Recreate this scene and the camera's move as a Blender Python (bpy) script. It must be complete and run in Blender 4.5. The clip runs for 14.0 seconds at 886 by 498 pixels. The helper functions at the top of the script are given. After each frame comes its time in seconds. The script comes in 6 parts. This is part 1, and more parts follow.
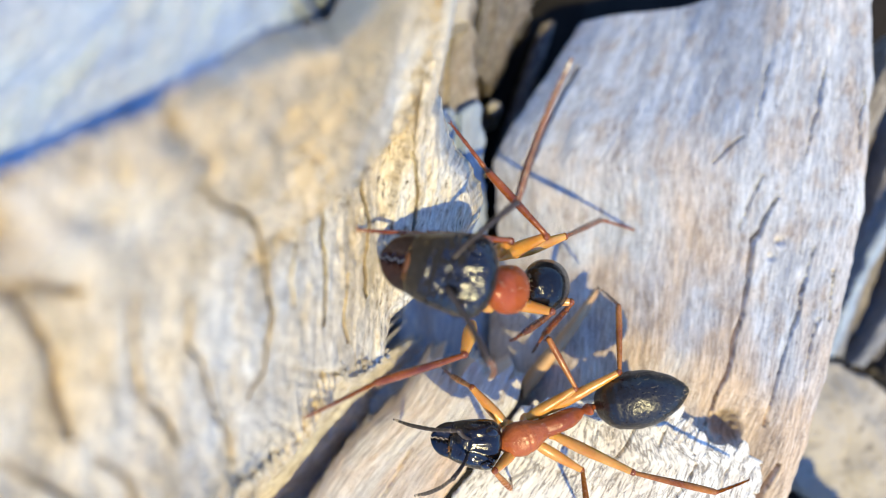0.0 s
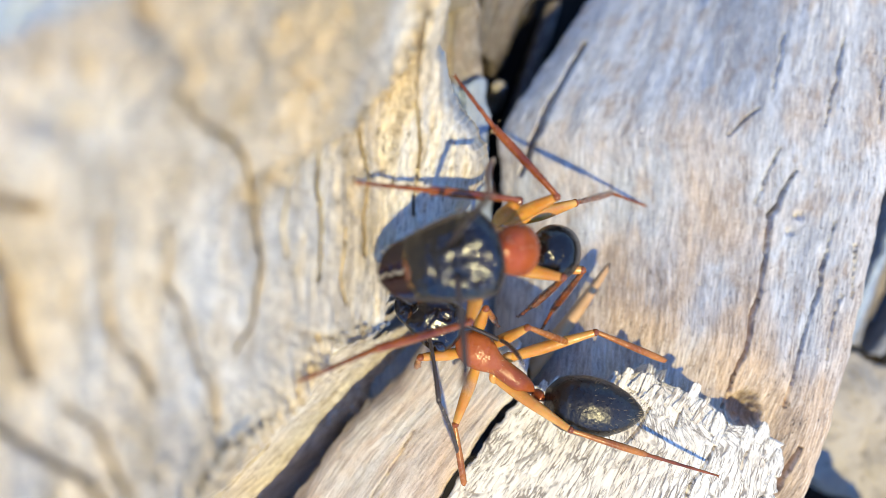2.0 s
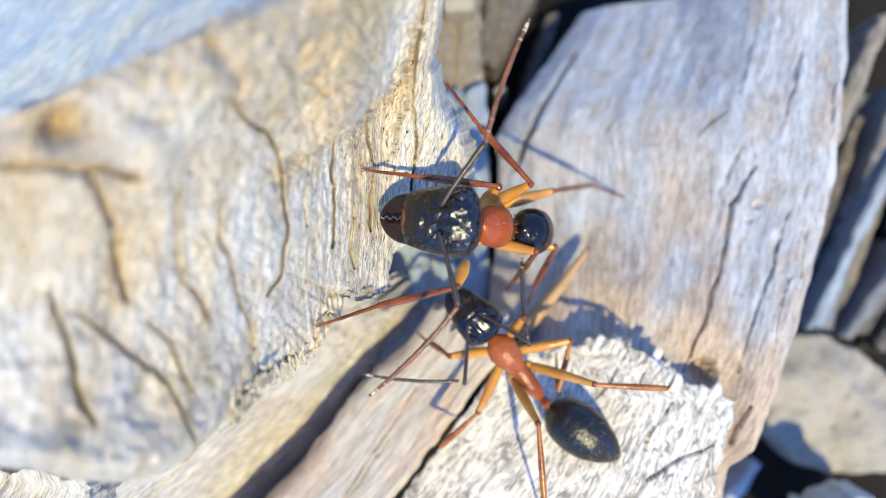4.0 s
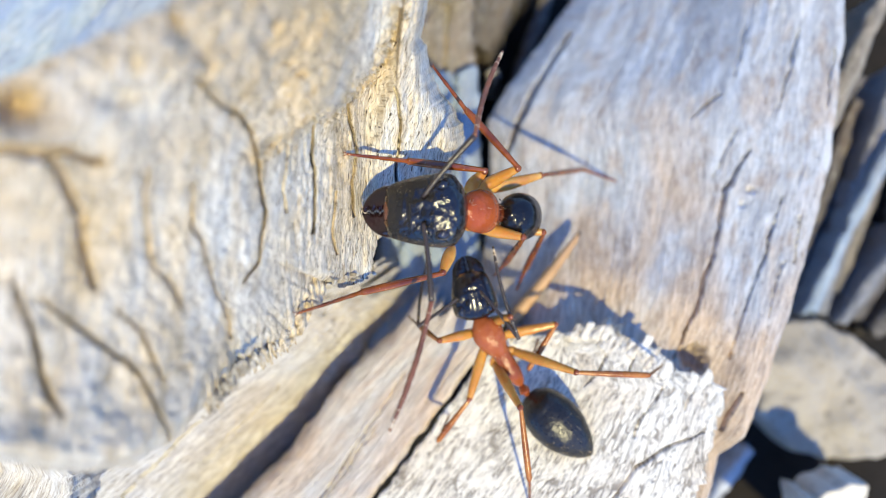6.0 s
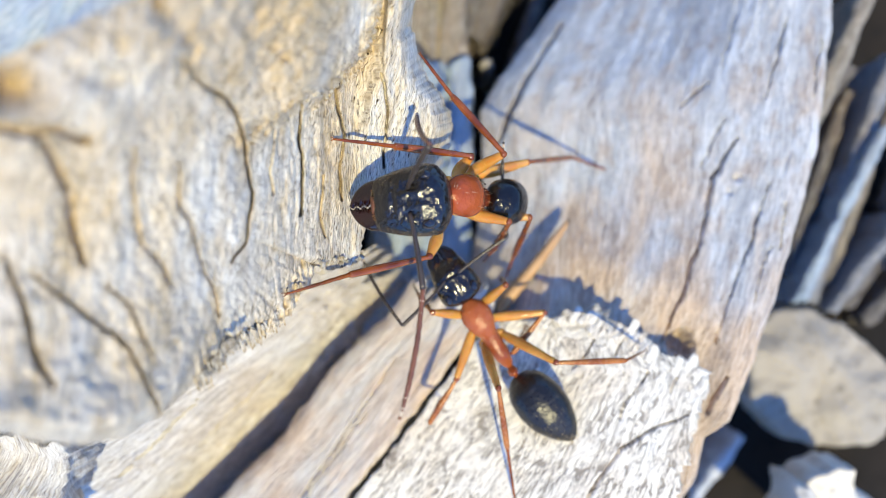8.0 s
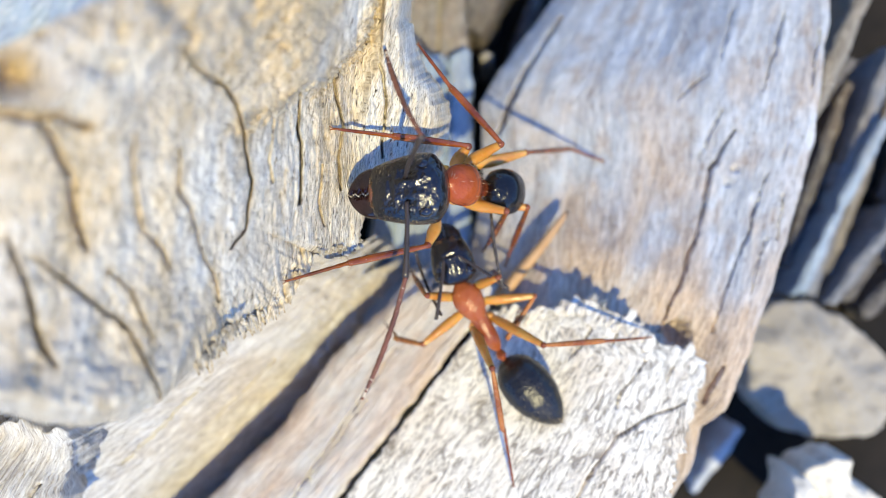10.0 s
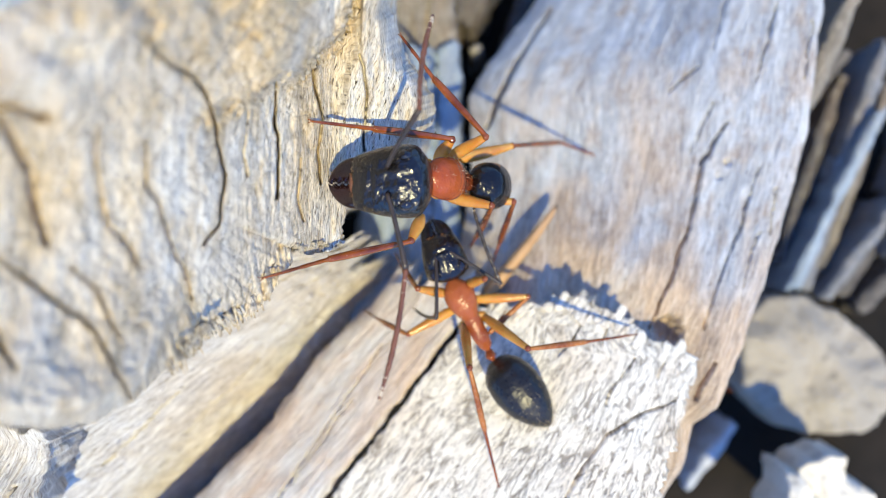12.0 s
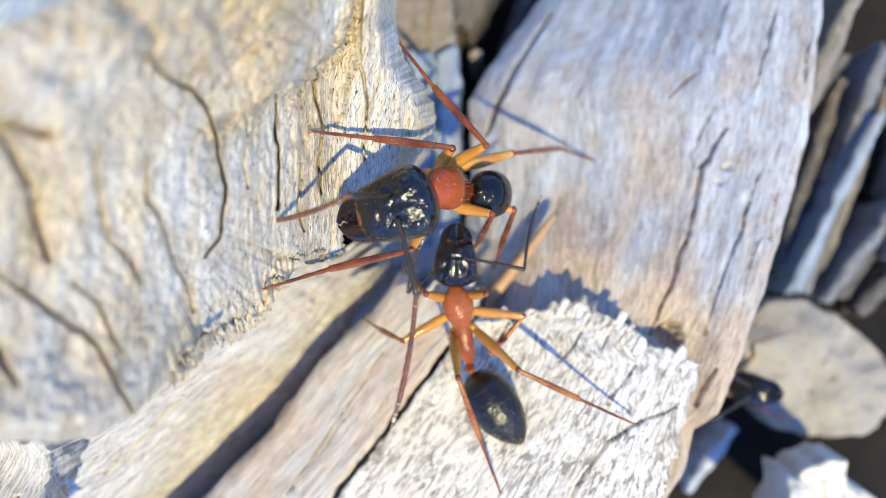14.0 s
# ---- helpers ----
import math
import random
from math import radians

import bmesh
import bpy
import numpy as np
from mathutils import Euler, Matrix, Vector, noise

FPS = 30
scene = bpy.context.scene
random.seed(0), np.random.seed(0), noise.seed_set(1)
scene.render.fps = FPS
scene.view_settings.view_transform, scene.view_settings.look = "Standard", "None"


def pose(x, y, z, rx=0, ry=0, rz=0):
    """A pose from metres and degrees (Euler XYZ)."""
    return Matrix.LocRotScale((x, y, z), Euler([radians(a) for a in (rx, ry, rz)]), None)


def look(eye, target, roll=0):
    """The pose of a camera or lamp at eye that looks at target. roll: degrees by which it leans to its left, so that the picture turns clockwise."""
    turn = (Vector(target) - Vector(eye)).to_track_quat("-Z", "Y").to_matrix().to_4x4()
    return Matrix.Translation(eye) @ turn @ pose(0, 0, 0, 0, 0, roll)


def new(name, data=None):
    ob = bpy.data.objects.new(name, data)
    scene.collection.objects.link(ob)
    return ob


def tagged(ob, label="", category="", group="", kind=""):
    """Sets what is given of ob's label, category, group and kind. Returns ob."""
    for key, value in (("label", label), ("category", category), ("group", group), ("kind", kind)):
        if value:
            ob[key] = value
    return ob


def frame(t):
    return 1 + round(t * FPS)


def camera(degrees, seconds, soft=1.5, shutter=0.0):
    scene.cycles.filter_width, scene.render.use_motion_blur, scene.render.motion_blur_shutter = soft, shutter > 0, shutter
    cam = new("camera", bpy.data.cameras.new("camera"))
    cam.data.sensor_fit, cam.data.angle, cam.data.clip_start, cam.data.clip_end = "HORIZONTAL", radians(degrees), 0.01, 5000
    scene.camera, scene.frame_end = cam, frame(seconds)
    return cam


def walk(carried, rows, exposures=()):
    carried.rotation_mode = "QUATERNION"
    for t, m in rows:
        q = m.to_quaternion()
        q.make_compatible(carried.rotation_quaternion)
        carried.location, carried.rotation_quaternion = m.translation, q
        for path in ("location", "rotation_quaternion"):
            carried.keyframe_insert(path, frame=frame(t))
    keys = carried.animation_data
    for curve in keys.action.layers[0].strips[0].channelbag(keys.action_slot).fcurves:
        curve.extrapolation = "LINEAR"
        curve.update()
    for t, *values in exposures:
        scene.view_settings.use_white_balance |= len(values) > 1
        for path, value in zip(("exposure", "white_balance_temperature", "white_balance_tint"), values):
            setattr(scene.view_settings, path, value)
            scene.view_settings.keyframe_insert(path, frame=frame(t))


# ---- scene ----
MM = 0.001  # all plans below are in millimetres


# ---- camera and its way ----
cam = camera(64.8, 14.0, soft=0.5)
cam.data.dof.use_dof = True
cam.data.dof.focus_distance = 28.3 * MM
cam.data.dof.aperture_fstop = 38.0
# seconds, place in mm, yaw, pitch, roll against straight down
WAY = [
    (0.0, -0.00, -0.00, 53.80, -0.00, -0.00, 0.00),
    (0.5, 0.17, -0.35, 54.09, 0.36, -0.00, -0.02),
    (1.0, -0.27, -1.03, 52.25, -0.18, 0.04, -0.15),
    (1.5, -0.36, -1.11, 51.81, -0.23, 0.73, 0.15),
    (2.0, -0.08, -1.69, 52.25, 0.15, 0.74, -0.01),
    (2.5, 0.66, -1.47, 54.95, 0.82, 1.02, -0.08),
    (3.0, 0.77, -2.62, 57.42, 1.69, 1.27, -0.31),
    (5.5, 1.87, -2.83, 57.07, 2.08, -0.15, -0.59),
    (6.0, 1.80, -2.73, 56.86, 2.01, -0.38, -0.53),
    (6.5, 1.85, -3.39, 57.27, 2.30, -0.63, -0.72),
    (7.0, 2.05, -3.62, 56.79, 2.09, -0.78, -0.78),
    (7.5, 2.25, -3.43, 57.00, 2.17, -0.91, -0.61),
    (8.0, 2.53, -3.23, 57.44, 2.31, -0.70, -0.51),
    (10.5, 2.90, -3.56, 57.96, 2.71, -1.06, -0.56),
    (11.0, 3.11, -3.48, 58.25, 2.85, -0.87, -0.48),
    (11.5, 3.21, -3.64, 57.52, 2.61, -1.22, -0.50),
    (12.0, 3.37, -3.57, 57.06, 2.46, -1.32, -0.33),
    (12.5, 3.50, -3.38, 57.44, 2.56, -1.33, -0.34),
    (13.0, 3.74, -3.37, 57.44, 2.65, -1.51, -0.29),
    (13.5, 3.59, -3.17, 57.90, 2.72, -1.34, -0.26),
    (14.0, 3.31, -3.17, 57.07, 2.40, -1.39, -0.12),
]
walk(cam, [(t, pose(x * MM, y * MM, z * MM, -90) @ pose(0, 0, 0, 90 + pitch, roll, yaw))
           for t, x, y, z, yaw, pitch, roll in WAY],
     [(0.0, 1.03, 6350, 10), (1.5, 1.00, 6450, 10), (2.5, 0.98, 6250, 10), (3.5, 0.97, 5970, 10), (14.0, 0.95, 5970, 10)])

# ---- light: a high sun and a blue sky ----
SUN_EL, SUN_AZ = 65.0, 156.0  # degrees; azimuth the light comes from, clockwise from +y
sky_world = bpy.data.worlds.new("sky")
scene.world = sky_world
sky_world.use_nodes = True
sky_nodes = sky_world.node_tree.nodes
sky_tex = sky_nodes.new("ShaderNodeTexSky")
sky_tex.sky_type, sky_tex.sun_disc = "NISHITA", False
sky_tex.air_density, sky_tex.dust_density, sky_tex.ozone_density = 1.0, 0.0, 9.0
sky_tex.sun_elevation, sky_tex.sun_rotation = radians(SUN_EL), radians(SUN_AZ)
sky_tint = sky_nodes.new("ShaderNodeMix")
sky_tint.data_type, sky_tint.blend_type = "RGBA", "MULTIPLY"
sky_tint.inputs[0].default_value, sky_tint.inputs[7].default_value = 1.0, (0.88, 1.0, 1.18, 1.0)
sky_world.node_tree.links.new(sky_tex.outputs[0], sky_tint.inputs[6])
sky_world.node_tree.links.new(sky_tint.outputs[2], sky_nodes["Background"].inputs[0])
sky_nodes["Background"].inputs[1].default_value = 0.15
sun = new("sun", bpy.data.lights.new("sun", "SUN"))
sun.data.energy, sun.data.angle, sun.data.color = 3.05, radians(0.5), (1.0, 0.84, 0.43)
az, el = radians(SUN_AZ), radians(SUN_EL)
sun.matrix_world = look((math.sin(az) * math.cos(el), math.cos(az) * math.cos(el), math.sin(el)), (0, 0, 0))


# ---- materials ----
class Nodes:
    """A short way to write node materials."""

    def __init__(self, name):
        self.mat = bpy.data.materials.new(name)
        self.mat.use_nodes = True
        self.tree = self.mat.node_tree
        self.bsdf = self.tree.nodes["Principled BSDF"]

    def node(self, kind, inputs=(), operation="", uv_map="", blend="", feature=""):
        n = self.tree.nodes.new("ShaderNode" + kind)
        if operation:
            n.operation = operation
        if uv_map:
            n.uv_map = uv_map
        if feature:
            n.feature = feature
        if blend:
            n.data_type, n.blend_type = "RGBA", blend
        for key, value in inputs:
            self.put(value, n.inputs[key])
        return n

    def put(self, value, socket):
        if isinstance(value, bpy.types.NodeSocket):
            self.tree.links.new(value, socket)
        else:
            socket.default_value = value

    def scaled(self, vec, scale):
        return self.node("Mapping", [("Vector", vec), ("Scale", scale)]).outputs[0]

    def noise(self, vec, scale=1.0, detail=4.0, rough=0.55, dist=0.0):
        return self.node("TexNoise", [("Vector", vec), ("Scale", scale), ("Detail", detail), ("Roughness", rough),
                                      ("Distortion", dist)]).outputs["Fac"]

    def ramp(self, fac, *stops):
        n = self.node("ValToRGB", [("Fac", fac)])
        els = n.color_ramp.elements
        while len(els) < len(stops):
            els.new(0.5)
        for e, (p, c) in zip(els, stops):
            e.position, e.color = p, (*c, 1.0) if len(c) == 3 else c
        return n.outputs[0]

    def grey(self, fac, lo, hi, a=0.0, b=1.0):
        n = self.node("MapRange", [("Value", fac), ("From Min", lo), ("From Max", hi), ("To Min", a), ("To Max", b)])
        return n.outputs[0]

    def mix(self, fac, a, b, how="MIX"):
        n = self.node("Mix", blend=how)
        for key, value in ((0, fac), (6, a), (7, b)):
            if isinstance(value, tuple) and len(value) == 3:
                value = (*value, 1.0)
            self.put(value, n.inputs[key])
        return n.outputs[2]

    def math(self, op, a, b):
        return self.node("Math", [(0, a), (1, b)], operation=op).outputs[0]

    def bump(self, height, strength, distance):
        n = self.node("Bump", [("Height", height), ("Strength", strength), ("Distance", distance)])
        self.put(n.outputs[0], self.bsdf.inputs["Normal"])

    def done(self, colour, rough=0.8, **more):
        self.put(colour if not isinstance(colour, tuple) else (*colour[:3], 1.0), self.bsdf.inputs["Base Color"])
        self.put(rough, self.bsdf.inputs["Roughness"])
        for key, value in more.items():
            self.put(value, self.bsdf.inputs[key.replace("_", " ")])
        return self.mat


def wood(name, pale, tone, warm, dark, warm_from=0.5, specks=0.4, streak=1.0, relief=0.12, checks=0.0, pits=0.3, stained=None, aged=None, grain=1.0, short=1.0, blotch=0.55, rot=None):
    """Weathered driftwood. The UV map is in mm: u along the grain, v across it; aged: from where to where along u it greys."""
    n = Nodes(name)
    uv = n.node("UVMap", uv_map="grain").outputs[0]
    fine = n.noise(n.scaled(uv, (0.55 * short, 7.0, 1)), 1.0, 6.0, 0.68, 0.3)
    fibre = n.noise(n.scaled(uv, (1.1 * short, 15.0, 1)), 1.0, 3.0, 0.6, 0.1)
    broad = n.noise(n.scaled(uv, (0.10, 0.9, 1)), 1.0, 4.0, 0.6, 0.6)
    patch = n.noise(n.scaled(uv, (0.13, 0.28, 1)), 1.0, 5.0, 0.6, 0.4)
    grit = n.noise(n.scaled(uv, (7.0, 12.0, 1)), 1.0, 4.0, 0.65)
    pores = n.noise(n.scaled(uv, (1.6, 9.0, 1)), 1.0, 2.0, 0.5)
    where = n.noise(n.scaled(uv, (0.35, 0.5, 1)), 1.0, 3.0, 0.6)
    colour = n.mix(n.grey(broad, 0.35, 0.65), pale, tone)
    warmth = patch
    if aged:
        along_u = n.node("SeparateXYZ", [(0, uv)]).outputs[0]
        warmth = n.math("ADD", patch, n.grey(along_u, aged[0], aged[1], 0.18, -0.16))
    colour = n.mix(n.grey(warmth, warm_from - 0.10, warm_from + 0.14), colour, warm)
    stain = n.noise(n.scaled(uv, (0.5, 1.1, 1)), 1.0, 5.0, 0.65)
    colour = n.mix(n.grey(stain, 0.50, 0.66, 0.0, blotch), colour, stained or warm)
    if rot:
        soft_wood = n.node("Attribute")
        soft_wood.attribute_name = "decay"
        colour = n.mix(n.math("MULTIPLY", soft_wood.outputs["Fac"], n.grey(patch, 0.30, 0.62, 0.25, 1.0)), colour, rot)
    colour = n.mix(n.grey(fine, 0.60, 0.34, 0.0, 0.42 * streak), colour, dark)
    colour = n.mix(n.grey(fibre, 0.50, 0.30, 0.0, 0.62 * grain), colour, n.mix(0.3, dark, colour))
    colour = n.mix(n.grey(fibre, 0.52, 0.70, 0.0, 0.40 * grain), colour, (0.84, 0.80, 0.72))
    speck = n.math("MULTIPLY", n.grey(pores, 0.37, 0.28, 0.0, specks), n.grey(where, 0.32, 0.50))
    colour = n.mix(speck, colour, dark)
    colour = n.mix(n.grey(grit, 0.55, 0.75, 0.0, 0.6 * grain), colour, n.mix(0.6, colour, (0.85, 0.80, 0.72)))
    colour = n.mix(n.grey(grit, 0.44, 0.28, 0.0, 0.75 * grain), colour, n.mix(0.65, colour, dark))
    height = n.math("ADD", n.math("MULTIPLY", fine, 0.6), n.math("MULTIPLY", grit, 0.4))
    height = n.math("ADD", height, n.math("MULTIPLY", fibre, 0.35))
    pit = n.grey(n.noise(n.scaled(uv, (2.2, 11.0, 1)), 1.0, 2.5, 0.6), 0.39, 0.31, 0.0, pits)
    pit = n.math("MULTIPLY", pit, n.grey(where, 0.68, 0.50))
    colour = n.mix(pit, colour, dark)
    height = n.math("SUBTRACT", height, n.math("ADD", pit, n.math("MULTIPLY", speck, 0.4)))
    if checks:
        lines = n.math("ABSOLUTE", n.math("SUBTRACT", n.noise(n.scaled(uv, (0.36, 2.8, 1)), 1.0, 3.0, 0.6, 0.3), 0.5), 0.0)
        more_lines = n.math("ABSOLUTE", n.math("SUBTRACT", n.noise(n.scaled(uv, (0.6, 4.6, 7)), 1.0, 2.0, 0.6, 0.3), 0.46), 0.0)
        gap = n.math("MAXIMUM", n.grey(lines, 0.026, 0.012, 0.0, checks), n.grey(more_lines, 0.018, 0.008, 0.0, 0.7 * checks))
        gap = n.math("MULTIPLY", gap, n.grey(n.noise(n.scaled(uv, (1.1, 1.6, 1)), 1.0, 2.0, 0.6), 0.38, 0.52))
        bent = n.node("VectorMath", [(0, n.scaled(uv, (0.40, 3.4, 1))), (1, n.scaled(n.node("TexNoise", [("Vector", uv), ("Scale", 1.1), ("Detail", 4.0)]).outputs["Color"], (0.6, 0.9, 1)))], operation="ADD").outputs[0]
        seam = n.node("TexVoronoi", [("Vector", bent), ("Scale", 1.0), ("Randomness", 1.0)], feature="DISTANCE_TO_EDGE").outputs["Distance"]
        seam = n.math("MULTIPLY", n.grey(seam, 0.075, 0.03, 0.0, checks), n.grey(n.noise(n.scaled(uv, (0.5, 0.9, 1)), 1.0, 3.0, 0.6), 0.45, 0.58))
        gap = n.math("MAXIMUM", gap, seam)
        colour = n.mix(gap, colour, n.mix(0.2, dark, colour))
        height = n.math("SUBTRACT", height, n.math("MULTIPLY", gap, 1.0))
    n.bump(height, 0.9, relief * MM)
    return n.done(colour, n.grey(grit, 0.3, 0.7, 0.72, 0.95), Specular_IOR_Level=0.25)


WOOD_STUMP = wood("cream weathered wood", (0.81, 0.765, 0.68), (0.69, 0.675, 0.645), (0.62, 0.49, 0.31),
                  (0.08, 0.06, 0.045), 0.50, 1.0, 0.7, 0.15, 0.0, 1.0, (0.52, 0.40, 0.24), None, 1.3, 1.8, 0.7, (0.62, 0.47, 0.27))
WOOD_SILVER = wood("silver grey driftwood", (0.61, 0.645, 0.70), (0.38, 0.40, 0.44), (0.57, 0.43, 0.31),
                   (0.10, 0.085, 0.08), 0.50, 0.5, 0.9, 0.09, 0.0, 0.6, (0.41, 0.32, 0.25), (10.0, 31.0), 1.3, 1.0, 0.75)
WOOD_PALE = wood("bleached splintered wood", (0.87, 0.82, 0.72), (0.80, 0.755, 0.665), (0.73, 0.62, 0.48),
                 (0.14, 0.11, 0.085), 0.60, 0.15, 0.20, 0.035, 0.95, 0.10, None, None, 0.18, 1.8, 0.3)
WOOD_PINK = wood("pinkish grey wood", (0.75, 0.73, 0.71), (0.63, 0.60, 0.57), (0.67, 0.51, 0.39),
                 (0.17, 0.13, 0.10), 0.50, 0.4, 1.2, 0.13)
WOOD_BUFF = wood("buff wood", (0.70, 0.68, 0.64), (0.58, 0.57, 0.55), (0.62, 0.54, 0.43),
                 (0.16, 0.12, 0.09), 0.52, 0.6, 1.3, 0.13, 0.0, 0.6, (0.50, 0.44, 0.36), None, 1.2)
# grey and dull brown: shade over the litter is painted into the wood
WOOD_GREY_SHADE = wood("grey wood, shade in colour", (0.23, 0.245, 0.28), (0.16, 0.17, 0.20), (0.33, 0.28, 0.24),
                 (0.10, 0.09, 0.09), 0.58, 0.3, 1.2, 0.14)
WOOD_DULL_SHADE = wood("brown wood, shade in colour", (0.13, 0.12, 0.12), (0.10, 0.09, 0.085), (0.17, 0.12, 0.08),
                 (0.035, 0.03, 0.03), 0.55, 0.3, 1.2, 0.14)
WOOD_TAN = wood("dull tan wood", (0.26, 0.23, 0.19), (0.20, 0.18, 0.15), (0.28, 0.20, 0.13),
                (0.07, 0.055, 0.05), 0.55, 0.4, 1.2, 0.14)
# the blue of skylit shade is put into the next three wood colours
WOOD_SHADE = wood("wood, blue shade in colour", (0.30, 0.38, 0.48), (0.25, 0.32, 0.41), (0.29, 0.32, 0.37),
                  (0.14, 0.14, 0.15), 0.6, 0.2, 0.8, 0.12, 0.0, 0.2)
WOOD_SKYLIT = wood("wood, pale skylight blue in colour", (0.36, 0.45, 0.57), (0.31, 0.39, 0.50), (0.35, 0.38, 0.43),
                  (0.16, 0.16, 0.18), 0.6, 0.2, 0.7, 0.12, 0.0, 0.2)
# twig colour with the blue of shade painted in
WOOD_BLUE_SHADE = wood("grey wood, blue shade in colour", (0.58, 0.62, 0.70), (0.48, 0.52, 0.60), (0.50, 0.45, 0.42),
                 (0.12, 0.11, 0.12), 0.62, 0.3, 1.0, 0.10)


def rough_stone(name, a, b, dark, scale):
    n = Nodes(name)
    at = n.node("TexCoord").outputs["Object"]
    big = n.noise(at, scale, 5.0, 0.6)
    small = n.noise(at, scale * 9, 4.0, 0.6)
    colour = n.mix(n.grey(big, 0.35, 0.65), a, b)
    colour = n.mix(n.grey(small, 0.42, 0.30, 0.0, 0.8), colour, dark)
    colour = n.mix(n.grey(n.noise(at, scale * 3.0, 3.0, 0.6), 0.60, 0.70, 0.0, 0.55), colour, dark)
    n.bump(n.math("ADD", big, n.math("MULTIPLY", small, 0.3)), 0.7, 0.4 * MM)
    return n.done(colour, 0.9, Specular_IOR_Level=0.2)


STONE = rough_stone("buff sandstone", (0.38, 0.34, 0.285), (0.30, 0.275, 0.24), (0.13, 0.115, 0.10), 180.0)
CHALK = rough_stone("pale crumbly chip", (0.74, 0.70, 0.62), (0.62, 0.57, 0.48), (0.22, 0.20, 0.17), 260.0)
# near black: the deep shade of the gaps is painted into the ground
SHADED_SOIL = rough_stone("litter soil, deep shade in colour", (0.009, 0.008, 0.007), (0.022, 0.017, 0.013), (0.006, 0.006, 0.005), 90.0)


# ---- shape helpers ----
def hash01(i, j, seed):
    h = (i.astype(np.int64) * 374761393 + j.astype(np.int64) * 668265263 + seed * 974711) & 0x7FFFFFFF
    h = ((h ^ (h >> 13)) * 1274126177) & 0x7FFFFFFF
    return ((h ^ (h >> 16)) & 0xFFFF) / 65535.0


def value_noise(x, y, seed=0):
    """Smooth noise between -1 and 1."""
    x, y = np.asarray(x, float), np.asarray(y, float)
    i, j = np.floor(x), np.floor(y)
    a, b = x - i, y - j
    a, b = a * a * (3 - 2 * a), b * b * (3 - 2 * b)
    n00, n10 = hash01(i, j, seed), hash01(i + 1, j, seed)
    n01, n11 = hash01(i, j + 1, seed), hash01(i + 1, j + 1, seed)
    return 2 * ((n00 * (1 - a) + n10 * a) * (1 - b) + (n01 * (1 - a) + n11 * a) * b) - 1


def fbm(x, y, octaves=4, seed=0, gain=0.5):
    total, amp = 0.0, 1.0
    for k in range(octaves):
        total = total + amp * value_noise(x * 2 ** k + 17.3 * k, y * 2 ** k - 9.1 * k, seed + k)
        amp *= gain
    return total


def smooth(lo, hi, x):
    t = np.clip((x - lo) / (hi - lo), 0, 1)
    return t * t * (3 - 2 * t)


def along(points, s):
    """Points of a polyline at the fractions s of its length."""
    p = np.array(points, float)
    d = np.r_[0, np.cumsum(np.linalg.norm(np.diff(p, axis=0), axis=1))]
    return np.stack([np.interp(np.asarray(s) * d[-1], d, p[:, k]) for k in range(p.shape[1])], -1)


def to_line(x, y, points):
    """Distance of the places (x, y) from a polyline, and how far along it they are (0 to 1)."""
    best, where = np.full(x.shape, 1e9), np.zeros(x.shape)
    n = len(points) - 1
    for k in range(n):
        (ax, ay), (bx, by) = points[k], points[k + 1]
        vx, vy = bx - ax, by - ay
        t = np.clip(((x - ax) * vx + (y - ay) * vy) / (vx * vx + vy * vy), 0, 1)
        d = np.hypot(x - ax - t * vx, y - ay - t * vy)
        near = d < best
        best, where = np.where(near, d, best), np.where(near, (k + t) / n, where)
    return best, where


def groove(x, y, z, cracks, seed=0):
    """Cuts cracks into heights z: (points, width, depth) in mm; they waver and thin out at the ends."""
    wob = 0.09 * fbm(x * 0.9, y * 0.9, 3, seed + 50)
    for k, (points, width, depth) in enumerate(cracks):
        d, t = to_line(x + wob, y + 0.09 * fbm(x * 0.9 + 40, y * 0.9, 3, seed + 60), points)
        w = width * (0.5 + 0.5 * np.sin(np.pi * np.clip(t, 0.03, 0.97)) ** 0.6) * (1 + 0.15 * value_noise(x * 1.4, y * 1.4, seed + k))
        z = z - 1.2 * depth * np.exp(-(d / np.maximum(w, 0.034)) ** 3) + 0.05 * width * np.exp(-((d - 1.8 * w) / (0.8 * w + 0.02)) ** 2)
    return z


def mesh_from(name, verts, faces, uvs=None):
    me = bpy.data.meshes.new(name)
    me.from_pydata([tuple(v) for v in (np.asarray(verts) * MM).tolist()], [], faces)
    if uvs is not None:
        layer = me.uv_layers.new(name="grain")
        loops = np.zeros(len(me.loops), np.int32)
        me.loops.foreach_get("vertex_index", loops)
        layer.data.foreach_set("uv", np.asarray(uvs, np.float32)[loops].ravel())
    me.polygons.foreach_set("use_smooth", [True] * len(me.polygons))
    me.update()
    return me


